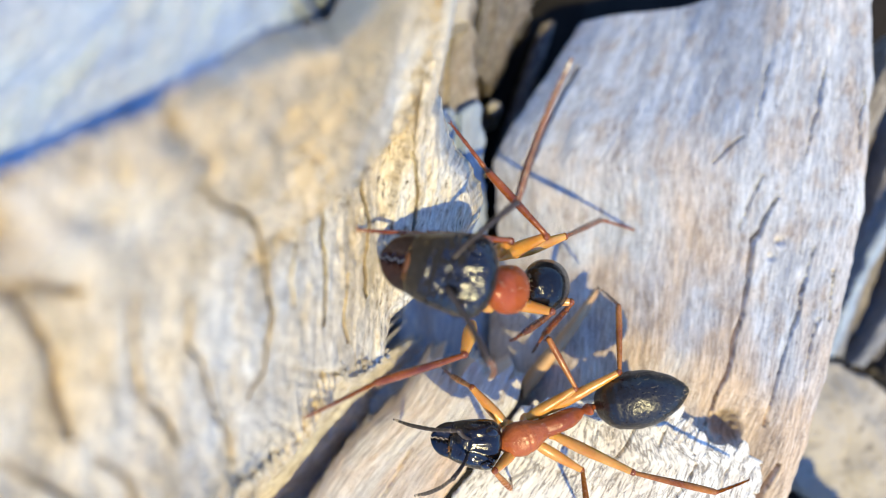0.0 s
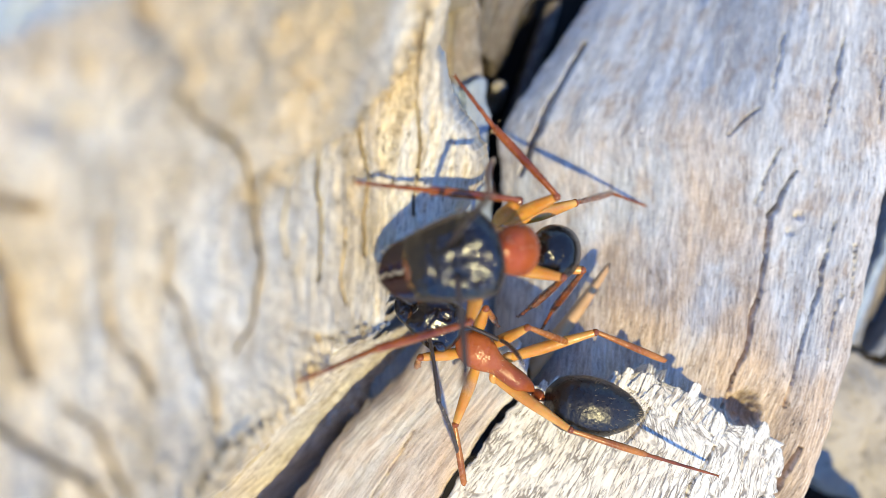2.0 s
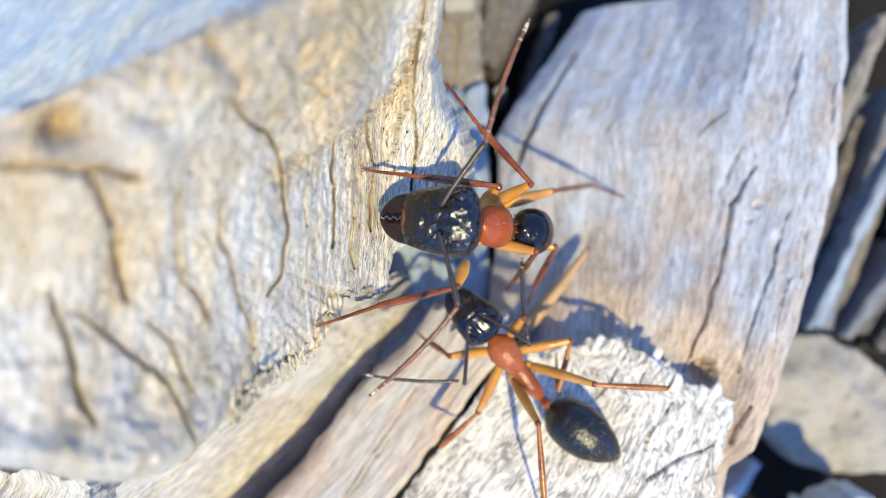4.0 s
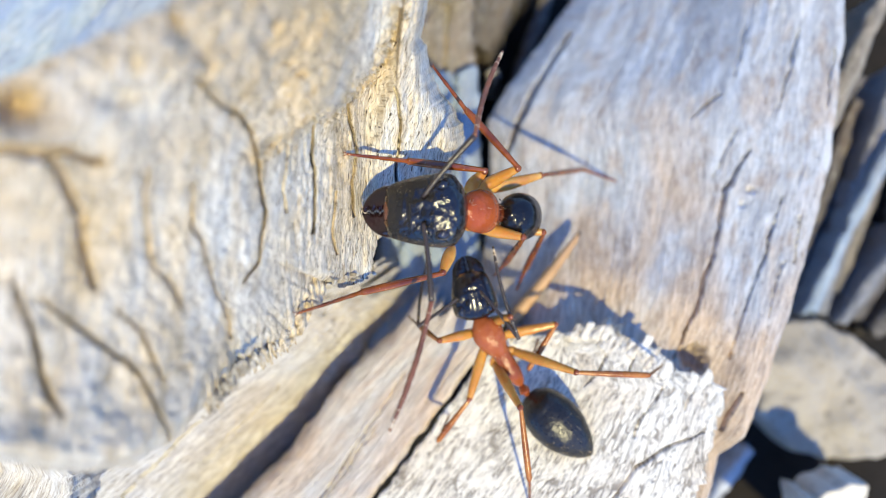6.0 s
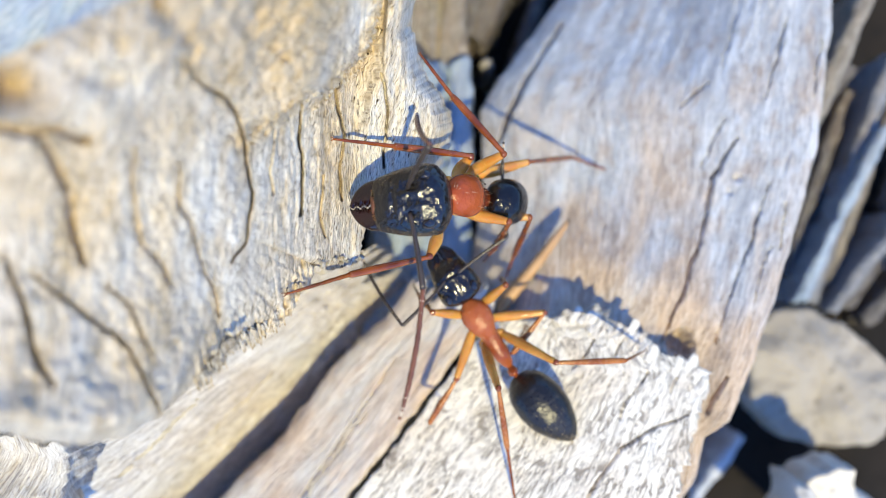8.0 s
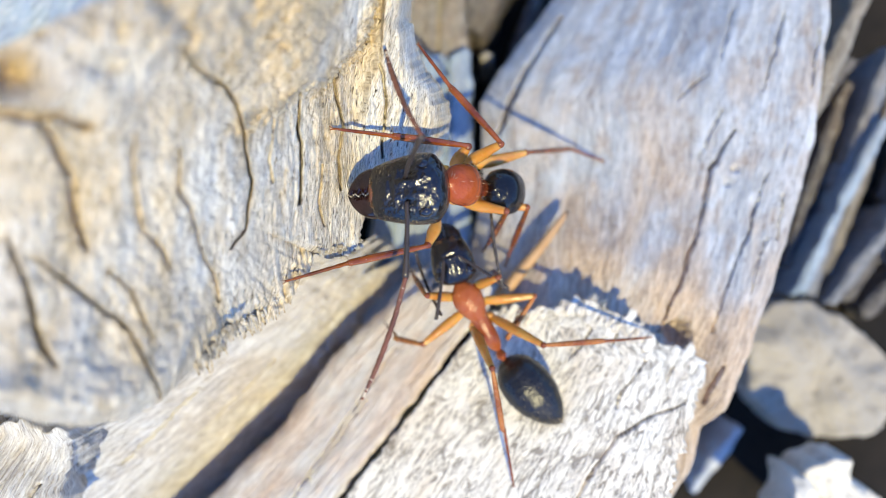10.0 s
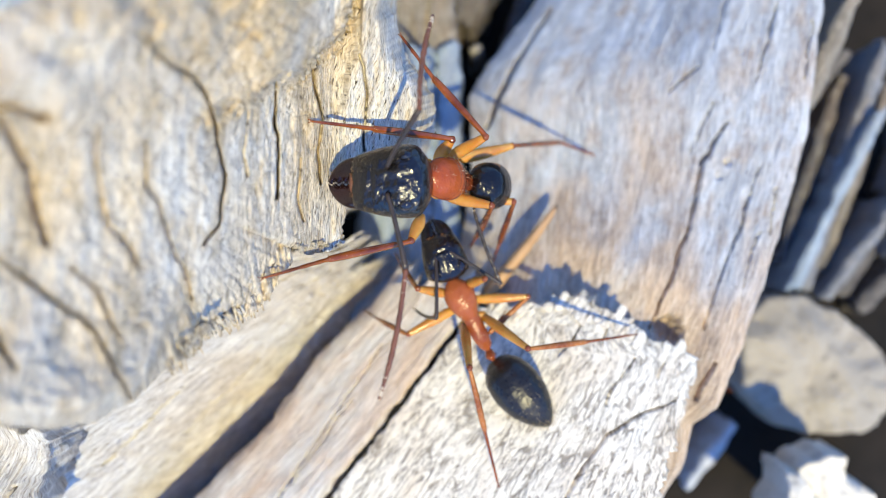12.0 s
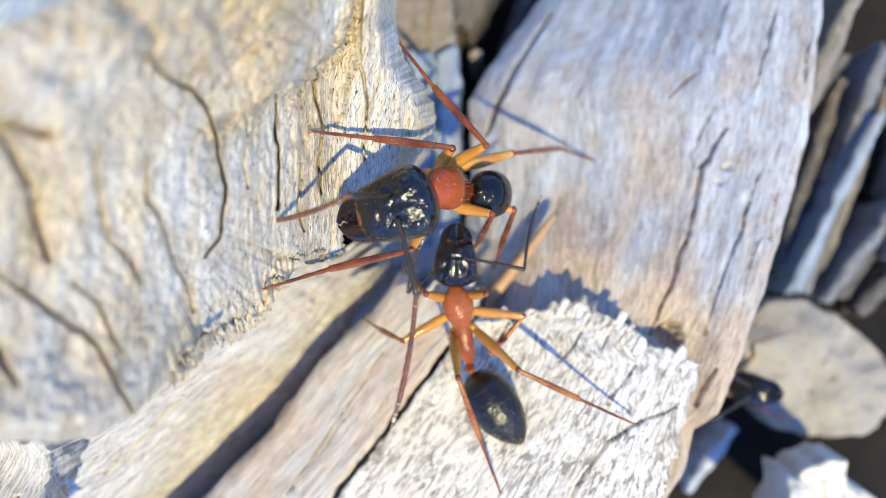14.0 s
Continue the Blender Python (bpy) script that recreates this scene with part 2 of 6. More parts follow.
def slab_mesh(name, xyz, uv, floor_z, lean=(0.0, 0.0), seed=0, tuck=0.0, rings=7):
    """A solid with the top grid xyz (rows, columns, 3), rough sides down to floor_z and a flat base."""
    n, m, _ = xyz.shape
    verts, tex = [xyz.reshape(-1, 3)], [uv.reshape(-1, 2)]
    index = np.arange(n * m).reshape(n, m)
    quads = np.stack([index[:-1, :-1], index[:-1, 1:], index[1:, 1:], index[1:, :-1]], -1).reshape(-1, 4)
    faces = quads.tolist()
    loop = np.r_[index[0, :-1], index[:-1, -1], index[-1, :0:-1], index[:0:-1, 0]]
    top = xyz.reshape(-1, 3)[loop]
    loop_uv = uv.reshape(-1, 2)[loop]
    centre = top.mean(0)
    out = top[:, :2] - centre[:2]
    out /= np.linalg.norm(out, axis=1)[:, None] + 1e-9
    run = np.r_[0, np.cumsum(np.linalg.norm(np.diff(top, axis=0), axis=1))]
    last, count = loop, n * m
    for k in range(1, rings + 1):
        f = (k / rings) ** 1.5
        ring = top.copy()
        ring[:, 2] = top[:, 2] * (1 - f) + floor_z * f
        drop = top[:, 2] - ring[:, 2]
        amp = 0.25 * fbm(run * 1.1, np.full_like(run, k * 0.7), 3, seed + 90) * min(1.0, k / 2)
        ring[:, :2] += out * (amp * 1.4 - tuck * drop)[:, None] + drop[:, None] * np.array(lean)
        verts.append(ring)
        tex.append(loop_uv + np.stack([drop * 0.15, drop], -1))
        now = count + np.arange(len(loop))
        count += len(loop)
        nxt_last, nxt_now = np.roll(last, -1), np.roll(now, -1)
        faces += np.stack([last, now, nxt_now, nxt_last], -1).tolist()
        last = now
    verts.append(np.array([[centre[0], centre[1], floor_z]]))
    tex.append(np.zeros((1, 2)))
    nxt = np.roll(last, -1)
    faces += [[int(a), count, int(b)] for a, b in zip(last, nxt)]
    # faces looking up
    return mesh_from(name, np.concatenate(verts), [f[::-1] for f in faces] if quad_turn(xyz) else faces, np.concatenate(tex))


def quad_turn(xyz):
    a, b = xyz[1, 0] - xyz[0, 0], xyz[0, 1] - xyz[0, 0]
    return a[0] * b[1] - a[1] * b[0] > 0


def board(name, material, left, right, height, floor_z, step=0.11, torn=(0.0, 0.0), ragged=0.08, roll_off=(0.6, 0.6),
          relief=0.10, cracks=(), seed=0, extra=None, lean=(0, 0), crowd=1.0, split=1.0, tuck=0.0, fray=0.0, fray_left=1.0):
    """Weathered wood between the edge lines left and right (from foot to head), its top at height(x, y)."""
    long = max(np.linalg.norm(np.diff(np.array(e, float), axis=0), axis=1).sum() for e in (left, right))
    wide = np.linalg.norm(np.array(left, float).mean(0) - np.array(right, float).mean(0))
    n, m = int(long / step), max(8, int(wide / step))
    s = np.linspace(0, 1, n)[:, None] * np.ones((1, m))
    v = (np.linspace(0, 1, m) ** crowd)[None, :] * np.ones((n, 1))
    tear0 = torn[0] * (fbm(v * wide * 1.3, v * 0 + 3, 4, seed + 3) * 0.5 + 0.35 * value_noise(v * wide * 3.1, v * 0, seed + 7))
    tear1 = torn[1] * (fbm(v * wide * 1.3, v * 0 + 8, 4, seed + 5) * 0.5 + 0.35 * value_noise(v * wide * 3.1, v * 0, seed + 9))
    s2 = s + (tear0 * (1 - s) ** 6 + tear1 * s ** 6) / long
    a, b = along(left, np.clip(s2, -0.05, 1.05)), along(right, np.clip(s2, -0.05, 1.05))
    over = np.where(s2 > 1, s2 - 1, np.where(s2 < 0, s2, 0))[..., None] * long
    way = (np.array(left[-1], float) + np.array(right[-1], float) - np.array(left[0], float) - np.array(right[0], float))
    way /= np.linalg.norm(way)
    xy = a * (1 - v[..., None]) + b * v[..., None] + over * way
    u_mm, v_mm = s * long, v * wide
    side = ragged * fbm(u_mm * 0.9, v * 3, 4, seed + 11)
    side = side + fray * (value_noise(u_mm * 1.9, v * 2, seed + 13) + 0.6 * value_noise(u_mm * 6.0, v * 2, seed + 14))
    across = np.array([way[1], -way[0]])
    xy = xy + (side * (fray_left * np.exp(-v * wide / 0.5) + np.exp(-(1 - v) * wide / 0.5)))[..., None] * across
    x, y = xy[..., 0], xy[..., 1]
    z = height(x, y)
    for edge, r in ((v * wide, roll_off[0]), ((1 - v) * wide, roll_off[1])):
        if r > 0:
            t = np.clip(1 - edge / (2.2 * r), 0, 1)
            z = z - r * t ** 2.4
    z = z + relief * (0.9 * fbm(u_mm * 0.16, v_mm * 1.1, 4, seed + 20, 0.6) + 0.4 * split * fbm(u_mm * 0.5, v_mm * 4.0, 2, seed + 30))
    z = z + relief * 0.8 * fbm(u_mm * 0.25, v_mm * 0.3, 3, seed + 33)
    if extra:
        z = z + extra(x, y, u_mm, v_mm)
    z = groove(x, y, z, cracks, seed)
    tex = np.dstack([u_mm, v_mm])
    me = slab_mesh(name, np.dstack([x, y, z]), tex, floor_z, lean, seed, tuck)
    me.materials.append(material)
    return new(name, me)


# ---- ground of litter, deep shade put into its colour ----
def make_ground():
    g = np.linspace(-1, 1, 160)
    g = np.sign(g) * (np.abs(g) * 45 + 4000 * np.abs(g) ** 9)
    x, y = np.meshgrid(g, g, indexing="ij")
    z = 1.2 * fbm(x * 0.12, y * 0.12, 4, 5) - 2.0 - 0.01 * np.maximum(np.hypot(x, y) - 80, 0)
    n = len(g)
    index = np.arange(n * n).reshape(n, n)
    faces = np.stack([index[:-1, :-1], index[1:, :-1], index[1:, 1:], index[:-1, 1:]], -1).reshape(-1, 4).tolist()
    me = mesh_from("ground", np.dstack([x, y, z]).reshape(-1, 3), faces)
    me.materials.append(SHADED_SOIL)
    return tagged(new("ground", me), "soil and litter under the driftwood, deep shade in its colour", "ground", kind="structure")


make_ground()


# ---- the tall weathered stump ----
# Its broken end is laid out in fan coordinates (p, q): slopes from a point above it, times 22, so that the steep flank is meshed evenly.
FAN = (3.5, -3.4, 57.4)
# outline of the broken end: p, q and the height of its edge
STUMP_EDGE = [(-2.62, 7.22, 26.5), (-2.68, 6.92, 26.5), (-2.37, 5.92, 26.3), (-2.14, 5.35, 26.0), (-1.68, 4.85, 25.6), (-1.41, 4.19, 25.4), (-1.3, 3.76, 25.4), (-1.39, 3.26, 25.4),
              (-2.08, 2.27, 26.0), (-3.06, 1.3, 27.0), (-4.05, 0.58, 28.0), (-4.17, -0.07, 28.4), (-4.31, -0.44, 28.6), (-4.61, -0.75, 28.8), (-5.29, -0.86, 29.5), (-5.68, -0.7, 30.0),
              (-5.94, -1.21, 30.8), (-6.43, -1.86, 31.0), (-6.56, -2.23, 31.0), (-6.86, -2.54, 31.2), (-7.45, -2.96, 31.6), (-8.06, -3.34, 32.2), (-8.64, -3.46, 32.8),
              (-8.85, -3.91, 33.2), (-9.33, -4.4, 33.8), (-10.02, -4.68, 34.6), (-10.89, -5.59, 35.0), (-12.05, -6.24, 36.0), (-13.48, -6.54, 37.0), (-15.16, -6.4, 38.0), (-16.28, -6.13, 38.5),
              (-18.47, -6.0, 38.5), (-22.3, -6.53, 38.0), (-24.5, -2.0, 39.0), (-22.5, 2.2, 40.0), (-19.76, 4.71, 41.0), (-17.34, 5.69, 41.6), (-15.73, 6.39, 41.8), (-14.24, 7.0, 41.8),
              (-11.65, 8.23, 41.2), (-10.45, 8.81, 40.6), (-8.77, 9.53, 39.2), (-6.78, 9.67, 37.0), (-6.2, 10.4, 36.0), (-5.2, 11.6, 34.0), (-4.4, 12.4, 31.0), (-2.6, 12.0, 28.0), (-2.36, 11.27, 27.0), (-2.4, 9.36, 26.5)]
STUMP_CRACKS = [
    ([(-10.43, 5.91), (-9.73, 5.16), (-9.08, 4.75), (-8.49, 4.04), (-8.18, 3.17), (-8.12, 2.5), (-7.88, 1.62), (-8.06, 0.64), (-8.15, 0.15), (-8.57, -0.6)], 0.040, 1.7),
    ([(-10.55, 2.54), (-10.46, 1.28), (-10.07, 0.78), (-9.9, 0.02), (-9.62, -0.76), (-9.14, -1.44), (-9.06, -2.24)], 0.045, 0.22),
    ([(-12.08, 3.08), (-12.03, 1.82), (-11.88, 0.74), (-11.66, -0.02), (-11.0, -0.71), (-10.79, -1.3)], 0.07, 0.15),
    ([(-12.88, -1.38), (-12.04, -2.12), (-11.68, -2.95), (-11.32, -3.63)], 0.05, 0.4),
    ([(-18.2, 3.7), (-16.77, 3.82), (-15.67, 3.7), (-14.68, 3.7), (-14.11, 3.32), (-13.57, 3.28)], 0.14, 0.30),
    ([(-15.33, 3.57), (-14.73, 2.72), (-14.15, 1.68), (-14.05, 0.41), (-13.65, -0.66)], 0.14, 0.28),
    ([(-16.4, -0.4), (-15.89, -1.7), (-15.52, -2.98), (-15.16, -3.97), (-14.74, -4.65)], 0.08, 0.8),
    ([(-15.4, -1.0), (-14.57, -1.6), (-13.78, -2.16), (-12.87, -2.82), (-12.13, -3.47), (-11.68, -4.22), (-11.33, -4.9), (-11.07, -5.49)], 0.05, 1.1),
    ([(-6.33, 4.45), (-6.27, 3.88), (-6.29, 3.08), (-6.24, 2.15), (-6.3, 0.9)], 0.038, 1.0),
    ([(-5.11, 5.12), (-4.93, 3.99), (-4.9, 3.4), (-5.01, 2.46), (-4.9, 1.4)], 0.034, 0.8),
    ([(-3.67, 5.37), (-3.52, 4.29), (-3.44, 3.58), (-3.5, 2.4)], 0.032, 0.6),
    ([(-7.1, 3.6), (-7.3, 2.4), (-7.2, 1.6)], 0.03, 0.25), ([(-5.6, 2.2), (-5.65, 1.0), (-5.5, 0.2)], 0.035, 0.35),
]
STUMP_LEDGE = [(-8.6, 3.3), (-7.2, 3.9), (-6.39, 4.41), (-5.44, 4.8), (-4.91, 5.42), (-4.52, 5.6), (-4.16, 6.12), (-3.9, 7.01), (-3.64, 8.18), (-3.4, 13.0)]


def stump_height(p, q):
    """Height of the broken end, without its edges and cracks."""
    out, c = np.maximum(p + 4.5, 0), np.clip(p, -12.5, -4.5)
    z = 14.17 - 4.199 * c + 0.325 * q - 0.261 * c * c + 0.0273 * c * q + 0.0465 * q * q - 0.0066 * c ** 3 + 0.0013 * q * c * c - 0.8 * out
    z = z + 0.5 * np.clip(-12.5 - p, 0, 3.5) + 0.15 * np.maximum(-16.0 - p, 0)
    level = np.interp(p, [a for a, _ in STUMP_LEDGE], [b for _, b in STUMP_LEDGE]) + 0.16 * fbm(p * 1.3, q * 1.3, 3, 75)
    over = q - np.where(p > -3.4, 13.0, level)  # above the crumbling ledge
    z = z + smooth(-8.6, -6.0, p) * (1.1 * smooth(-0.06, 0.16, over) - 1.2 * smooth(-3.2, -0.3, over) * (over < 0.16))
    return np.minimum(z, 41.5)


def fan_place(p, q, z):
    return np.stack([FAN[0] + p * (FAN[2] - z) / 22, FAN[1] + q * (FAN[2] - z) / 22, z], -1)


def make_stump():
    mid = np.array([-11.0, 1.5])
    edge = np.array(STUMP_EDGE[::-1], float)
    loop = np.vstack([edge, edge[:1]])
    seg = np.linalg.norm(np.diff(loop[:, :2], axis=0), axis=1) * np.where(loop[:-1, 0] < -16.5, 0.3, 1.0)
    run = np.r_[0, np.cumsum(seg)]
    n, m = 1500, 300
    f = np.linspace(0, run[-1], n, endpoint=False)
    ring = np.stack([np.interp(f, run, loop[:, k]) for k in range(3)], -1)
    arc = f
    away = ring[:, :2] - mid
    size = np.linalg.norm(away, axis=1)
    lip = smooth(-4.4, -5.6, ring[:, 0]) * smooth(-10.5, -9.0, ring[:, 0]) * (ring[:, 1] < 0)
    fray = 0.05 * fbm(arc * 1.1, arc * 0, 4, 3) + (0.03 + 0.05 * lip) * value_noise(arc * 5.0, arc * 0, 14) + 0.025 * value_noise(arc * 12.0, arc * 0, 15)
    away = away * (1 + fray / size)[:, None]
    s = np.linspace(0.0006, 1, m) ** 0.8
    p, q = mid[0] + away[:, None, 0] * s[None, :], mid[1] + away[:, None, 1] * s[None, :]
    z = stump_height(p, q)
    inward = (1 - s)[None, :] * size[:, None]
    soft = (0.30 + 0.55 * lip + 0.5 * smooth(-12.0, -15.0, ring[:, 0]) * (ring[:, 1] > 0))[:, None]
    blend = np.exp(-(inward / soft) ** 1.6)
    z = z * (1 - blend) + np.minimum(ring[:, 2, None], z) * blend
    # yearly rings, lumps of the crust, fibres down the flank and the lip
    crust = smooth(3.6, 6.0, q + 0.25 * (p + 9)) * smooth(-4.5, -6.0, p)
    d = np.hypot(p + 17, (q - 1) * 0.75) + 0.6 * fbm(p * 0.4, q * 0.4, 3, 71)
    z = z + 0.07 * np.sin(d * 3.1) * smooth(-6.0, -8.0, p) + 0.13 * fbm(p * 0.7, q * 0.5, 4, 77) * smooth(-5.0, -7.0, p)
    z = z + crust * (0.42 * fbm(p * 0.8, q * 0.8, 4, 78) + 0.16 * fbm(p * 3.0, q * 3.0, 3, 79))
    near_ledge = np.exp(-(to_line(p, q, STUMP_LEDGE)[0] / 0.35) ** 2)
    z = z + near_ledge * (0.24 * fbm(p * 4.0, q * 4.0, 4, 81) + 0.10 * np.abs(value_noise(p * 9.0, q * 9.0, 87)))
    flank = smooth(-8.2, -6.5, p) * (1 - crust)
    z = z + flank * (0.10 * fbm(p * 3.2, q * 0.45, 4, 82) + 0.07 * value_noise(p * 11.0, q * 1.6, 83))
    z = z + np.exp(-(inward / 0.9) ** 2) * lip[:, None] * (0.22 * value_noise(p * 11.0 + 2.0 * q, q * 0.6, 84) + 0.20 * fbm(p * 3.0, q * 3.0, 3, 85))
    z = z + 0.05 * fbm(p * 5.0, q * 4.0, 3, 86)
    z = z - 1.1 * np.exp(-((p + 16.2) / 0.8) ** 2 - ((q - 5.0) / 0.6) ** 2) - 0.6 * np.exp(-((p + 13.0) / 1.0) ** 2 - ((q - 5.4) / 0.5) ** 2)  # worn hollows
    seams = np.zeros_like(p)
    for points, width, _ in STUMP_CRACKS[:8]:
        seams = np.maximum(seams, np.exp(-(to_line(p, q, points)[0] / (0.16 + width)) ** 2))
    z = groove(p, q, z, STUMP_CRACKS, 3)
    top = fan_place(p, q, z)
    verts, tex = [top.reshape(-1, 3)], [np.dstack([top[..., 1] + 0.25 * z, top[..., 0] - 0.8 * z]).reshape(-1, 2)]
    index = np.arange(n * m).reshape(n, m)
    faces = [np.stack([index[:, :-1], index[:, 1:], np.roll(index, -1, 0)[:, 1:], np.roll(index, -1, 0)[:, :-1]], -1).reshape(-1, 4)]
    last, rim, count = index[:, -1], top[:, -1], n * m
    out = away / np.linalg.norm(away, axis=1)[:, None]
    floor_z, rings = -1.0, 14
    for k in range(1, rings + 1):
        t = (k / rings) ** 1.7
        at = rim.copy()
        at[:, 2] = rim[:, 2] * (1 - t) + floor_z * t
        drop = rim[:, 2] - at[:, 2]
        rough = 0.22 * fbm(arc * 1.4, np.full_like(arc, k * 0.55), 3, 90) * min(1.0, k / 3) + 0.05 * value_noise(arc * 7.0, arc * 0, 91)
        at[:, :2] += out * rough[:, None]
        at[:, 0] += drop * np.clip(ring[:, 0] / 22 * 1.15, -0.42, -0.10)
        verts.append(at)
        tex.append(np.stack([at[:, 1] + 0.9 * drop, at[:, 0] - 0.8 * rim[:, 2] + 0.1 * drop], -1))
        now = count + np.arange(n)
        count += n
        faces.append(np.stack([last, now, np.roll(now, -1), np.roll(last, -1)], -1))
        last = now
    caps = [last.tolist()[::-1], index[:, 0].tolist()[::-1]]
    all_faces = np.concatenate(faces).tolist() + [caps[0][::-1], caps[1]]
    me = mesh_from("driftwood_stump", np.concatenate(verts), all_faces, np.concatenate(tex))
    decay = np.clip(0.75 * crust + 0.8 * near_ledge + 0.9 * seams + 0.35 * lip[:, None] * np.exp(-(inward / 1.2) ** 2), 0, 1)
    decay = np.maximum(decay, np.exp(-((p + 16.2) / 1.3) ** 2 - ((q - 5.2) / 1.0) ** 2) + 0.6 * np.exp(-((p + 11.0) / 1.6) ** 2 - ((q - 4.0) / 0.8) ** 2))
    layer = me.attributes.new("decay", "FLOAT", "POINT")
    layer.data.foreach_set("value", np.r_[decay.ravel(), np.zeros(len(me.vertices) - n * m)].astype(np.float32))
    me.materials.append(WOOD_STUMP)
    return tagged(new("driftwood_stump", me), "tall cream weathered wood stump with curved cracks and a frayed edge", "driftwood")


stump = make_stump()


# ---- lower wood ----
def plank_height(x, y):
    return 20 - 0.78 + 0.22 * (x + 5.07) - 0.41 * (y + 9.1) - 0.05 * np.maximum(x - 8, 0) ** 2


def log_height(x, y):
    # hollow added to hold the shade that the plank's teeth cast here
    shade_and_pits = 1.3 * np.exp(-(((x - 13.65) ** 2 + (y + 8.6) ** 2 + 0.34 * fbm(x * 1.2, y * 1.2, 3, 15)) / 0.55) ** 3)
    # trough added along the plank end to widen its cast shade
    shade_and_pits = shade_and_pits + 1.0 * smooth(3.0, 0.2, 0.363 * (x - 8.6) + 0.932 * (y + 6.7)) * smooth(6.5, 8.5, x) * smooth(16.2, 14.4, x)
    # two small pits in the wood
    shade_and_pits = shade_and_pits + 0.5 * np.exp(-((x - 17.4) ** 2 + (y - 0.4) ** 2) / 0.03) + 0.3 * np.exp(-((x - 16.9) ** 2 + (y + 0.4) ** 2) / 0.03)
    swell = 3.0 * np.exp(-((x - 9.0) ** 2 / 50.0 + (y + 8.2) ** 2 / 28.0))
    sag = 0.05 * np.clip(y - 3, 0, 5) ** 2 + 0.5 * np.maximum(y - 8, 0)
    return 17.5 - shade_and_pits - sag * smooth(20.5, 15.0, x) + swell + 0.27 * (x - 15.2) - 0.25 * (y + 0.9) - 0.012 * np.maximum(x - 17, 0) ** 2 - 0.004 * np.maximum(11 - x, 0) ** 2


LOG_CRACKS = [
    ([(17.6, 2.7), (16.8, 1.5), (16.1, 0.4), (15.6, -1.6), (14.9, -3.5), (13.8, -5.9), (12.7, -8.5)], 0.085, 1.6),
    ([(19.0, 0.1), (18.3, -1.7), (17.6, -3.4), (16.7, -5.0), (15.4, -8.5)], 0.055, 1.1),
    ([(19.7, -1.0), (19.1, -3.5)], 0.045, 0.7), ([(20.7, 9.8), (20.0, 7.4), (19.2, 5.0)], 0.065, 0.9),
    ([(16.4, 6.2), (14.8, 4.7)], 0.05, 0.4),
    ([(22.4, 8.5), (21.6, 5.0)], 0.06, 0.6), ([(18.4, 10.5), (17.2, 7.0)], 0.06, 0.4), ([(17.0, 4.0), (15.5, 1.0)], 0.05, 0.3),
    ([(8.5, 11.5), (5.6, 6.5), (4.2, 3.0)], 0.14, 0.9),
    ([(15.8, -10.2), (15.0, -12.2)], 0.10, 0.7), ([(18.6, -3.4), (17.4, -6.4)], 0.04, 0.5),
]
log = board("driftwood_log", WOOD_SILVER, [(5.5, -20), (2.2, -9), (2.6, -4.5), (3.2, 0.7), (3.1, 5.4), (4.5, 8.0), (7.0, 11.6), (9.5, 15.5)],
            [(12.0, -20), (13.8, -17.0), (14.5, -15.9), (15.0, -13.5), (15.9, -12.5), (16.8, -10.5), (18.3, -6.9), (19.7, -3.5), (21.5, 1.6), (22.1, 4.4), (23.2, 10.0), (24.0, 16)],
            log_height, 0.0, 0.055, (0, 0), 0.07, (1.0, 0.3), 0.085, LOG_CRACKS, 11, None, (0, 0), 1.0, 1.0, 0.22)
tagged(log, "broad silver grey driftwood log with long grain and dark cracks", "driftwood")

pink_plank = board("driftwood_plank", WOOD_PINK, [(-16.5, -23.0), (-10.7, -17.2), (-7.3, -13.7), (-5.1, -10.5), (-2.4, -7.8), (-0.9, -5.6)],
                   [(-9.2, -23.0), (-3.7, -16.5), (-0.7, -12.7), (1.9, -9.3), (3.4, -7.6), (3.9, -6.4)],
                   lambda x, y: plank_height(x, y) - 0.1, 8.0, 0.1, (0, 1.2), 0.12, (0.5, 0.35), 0.08, [
                       ([(-7.8, -19), (-4.5, -14.2), (-1.5, -9.6)], 0.06, 0.35), ([(-5.8, -16.4), (-2.8, -12.2)], 0.05, 0.3)], 23)
tagged(pink_plank, "pinkish grey split wood plank with fine grain", "driftwood")


def splinter(x, y, u, v):
    """Small bleached scales with fine cracks between them, all along the grain."""
    near = smooth(13.5, 6.0, np.hypot(x - 9.5, y + 8.8))
    c, w = 0.70, 0.714
    a = c * x + w * y + 0.25 * fbm(x * 0.9, y * 0.9, 3, 41)
    b = -w * x + c * y + 0.30 * fbm(x * 0.7 + 9, y * 0.7, 3, 43)
    cells = value_noise(b * 2.6, a * 0.5, 45)
    fine = value_noise(b * 4.6 + 3, a * 0.9, 46)
    cross = value_noise(a * 2.4 - 0.9 * b, b * 1.1, 48)
    cut = np.maximum(smooth(0.20, 0.0, np.abs(cells)), 0.7 * smooth(0.20, 0.0, np.abs(fine)) * (cross > -0.1))
    cut = np.maximum(cut, 0.55 * smooth(0.12, 0.0, np.abs(cross)) * (cells > 0.1))
    tilt = 0.022 * np.abs(cells) + 0.015 * np.abs(fine)
    return near * (0.4 * tilt - 0.022 * cut) + 0.015 * fbm(u * 0.9, v * 1.8, 3, 47)


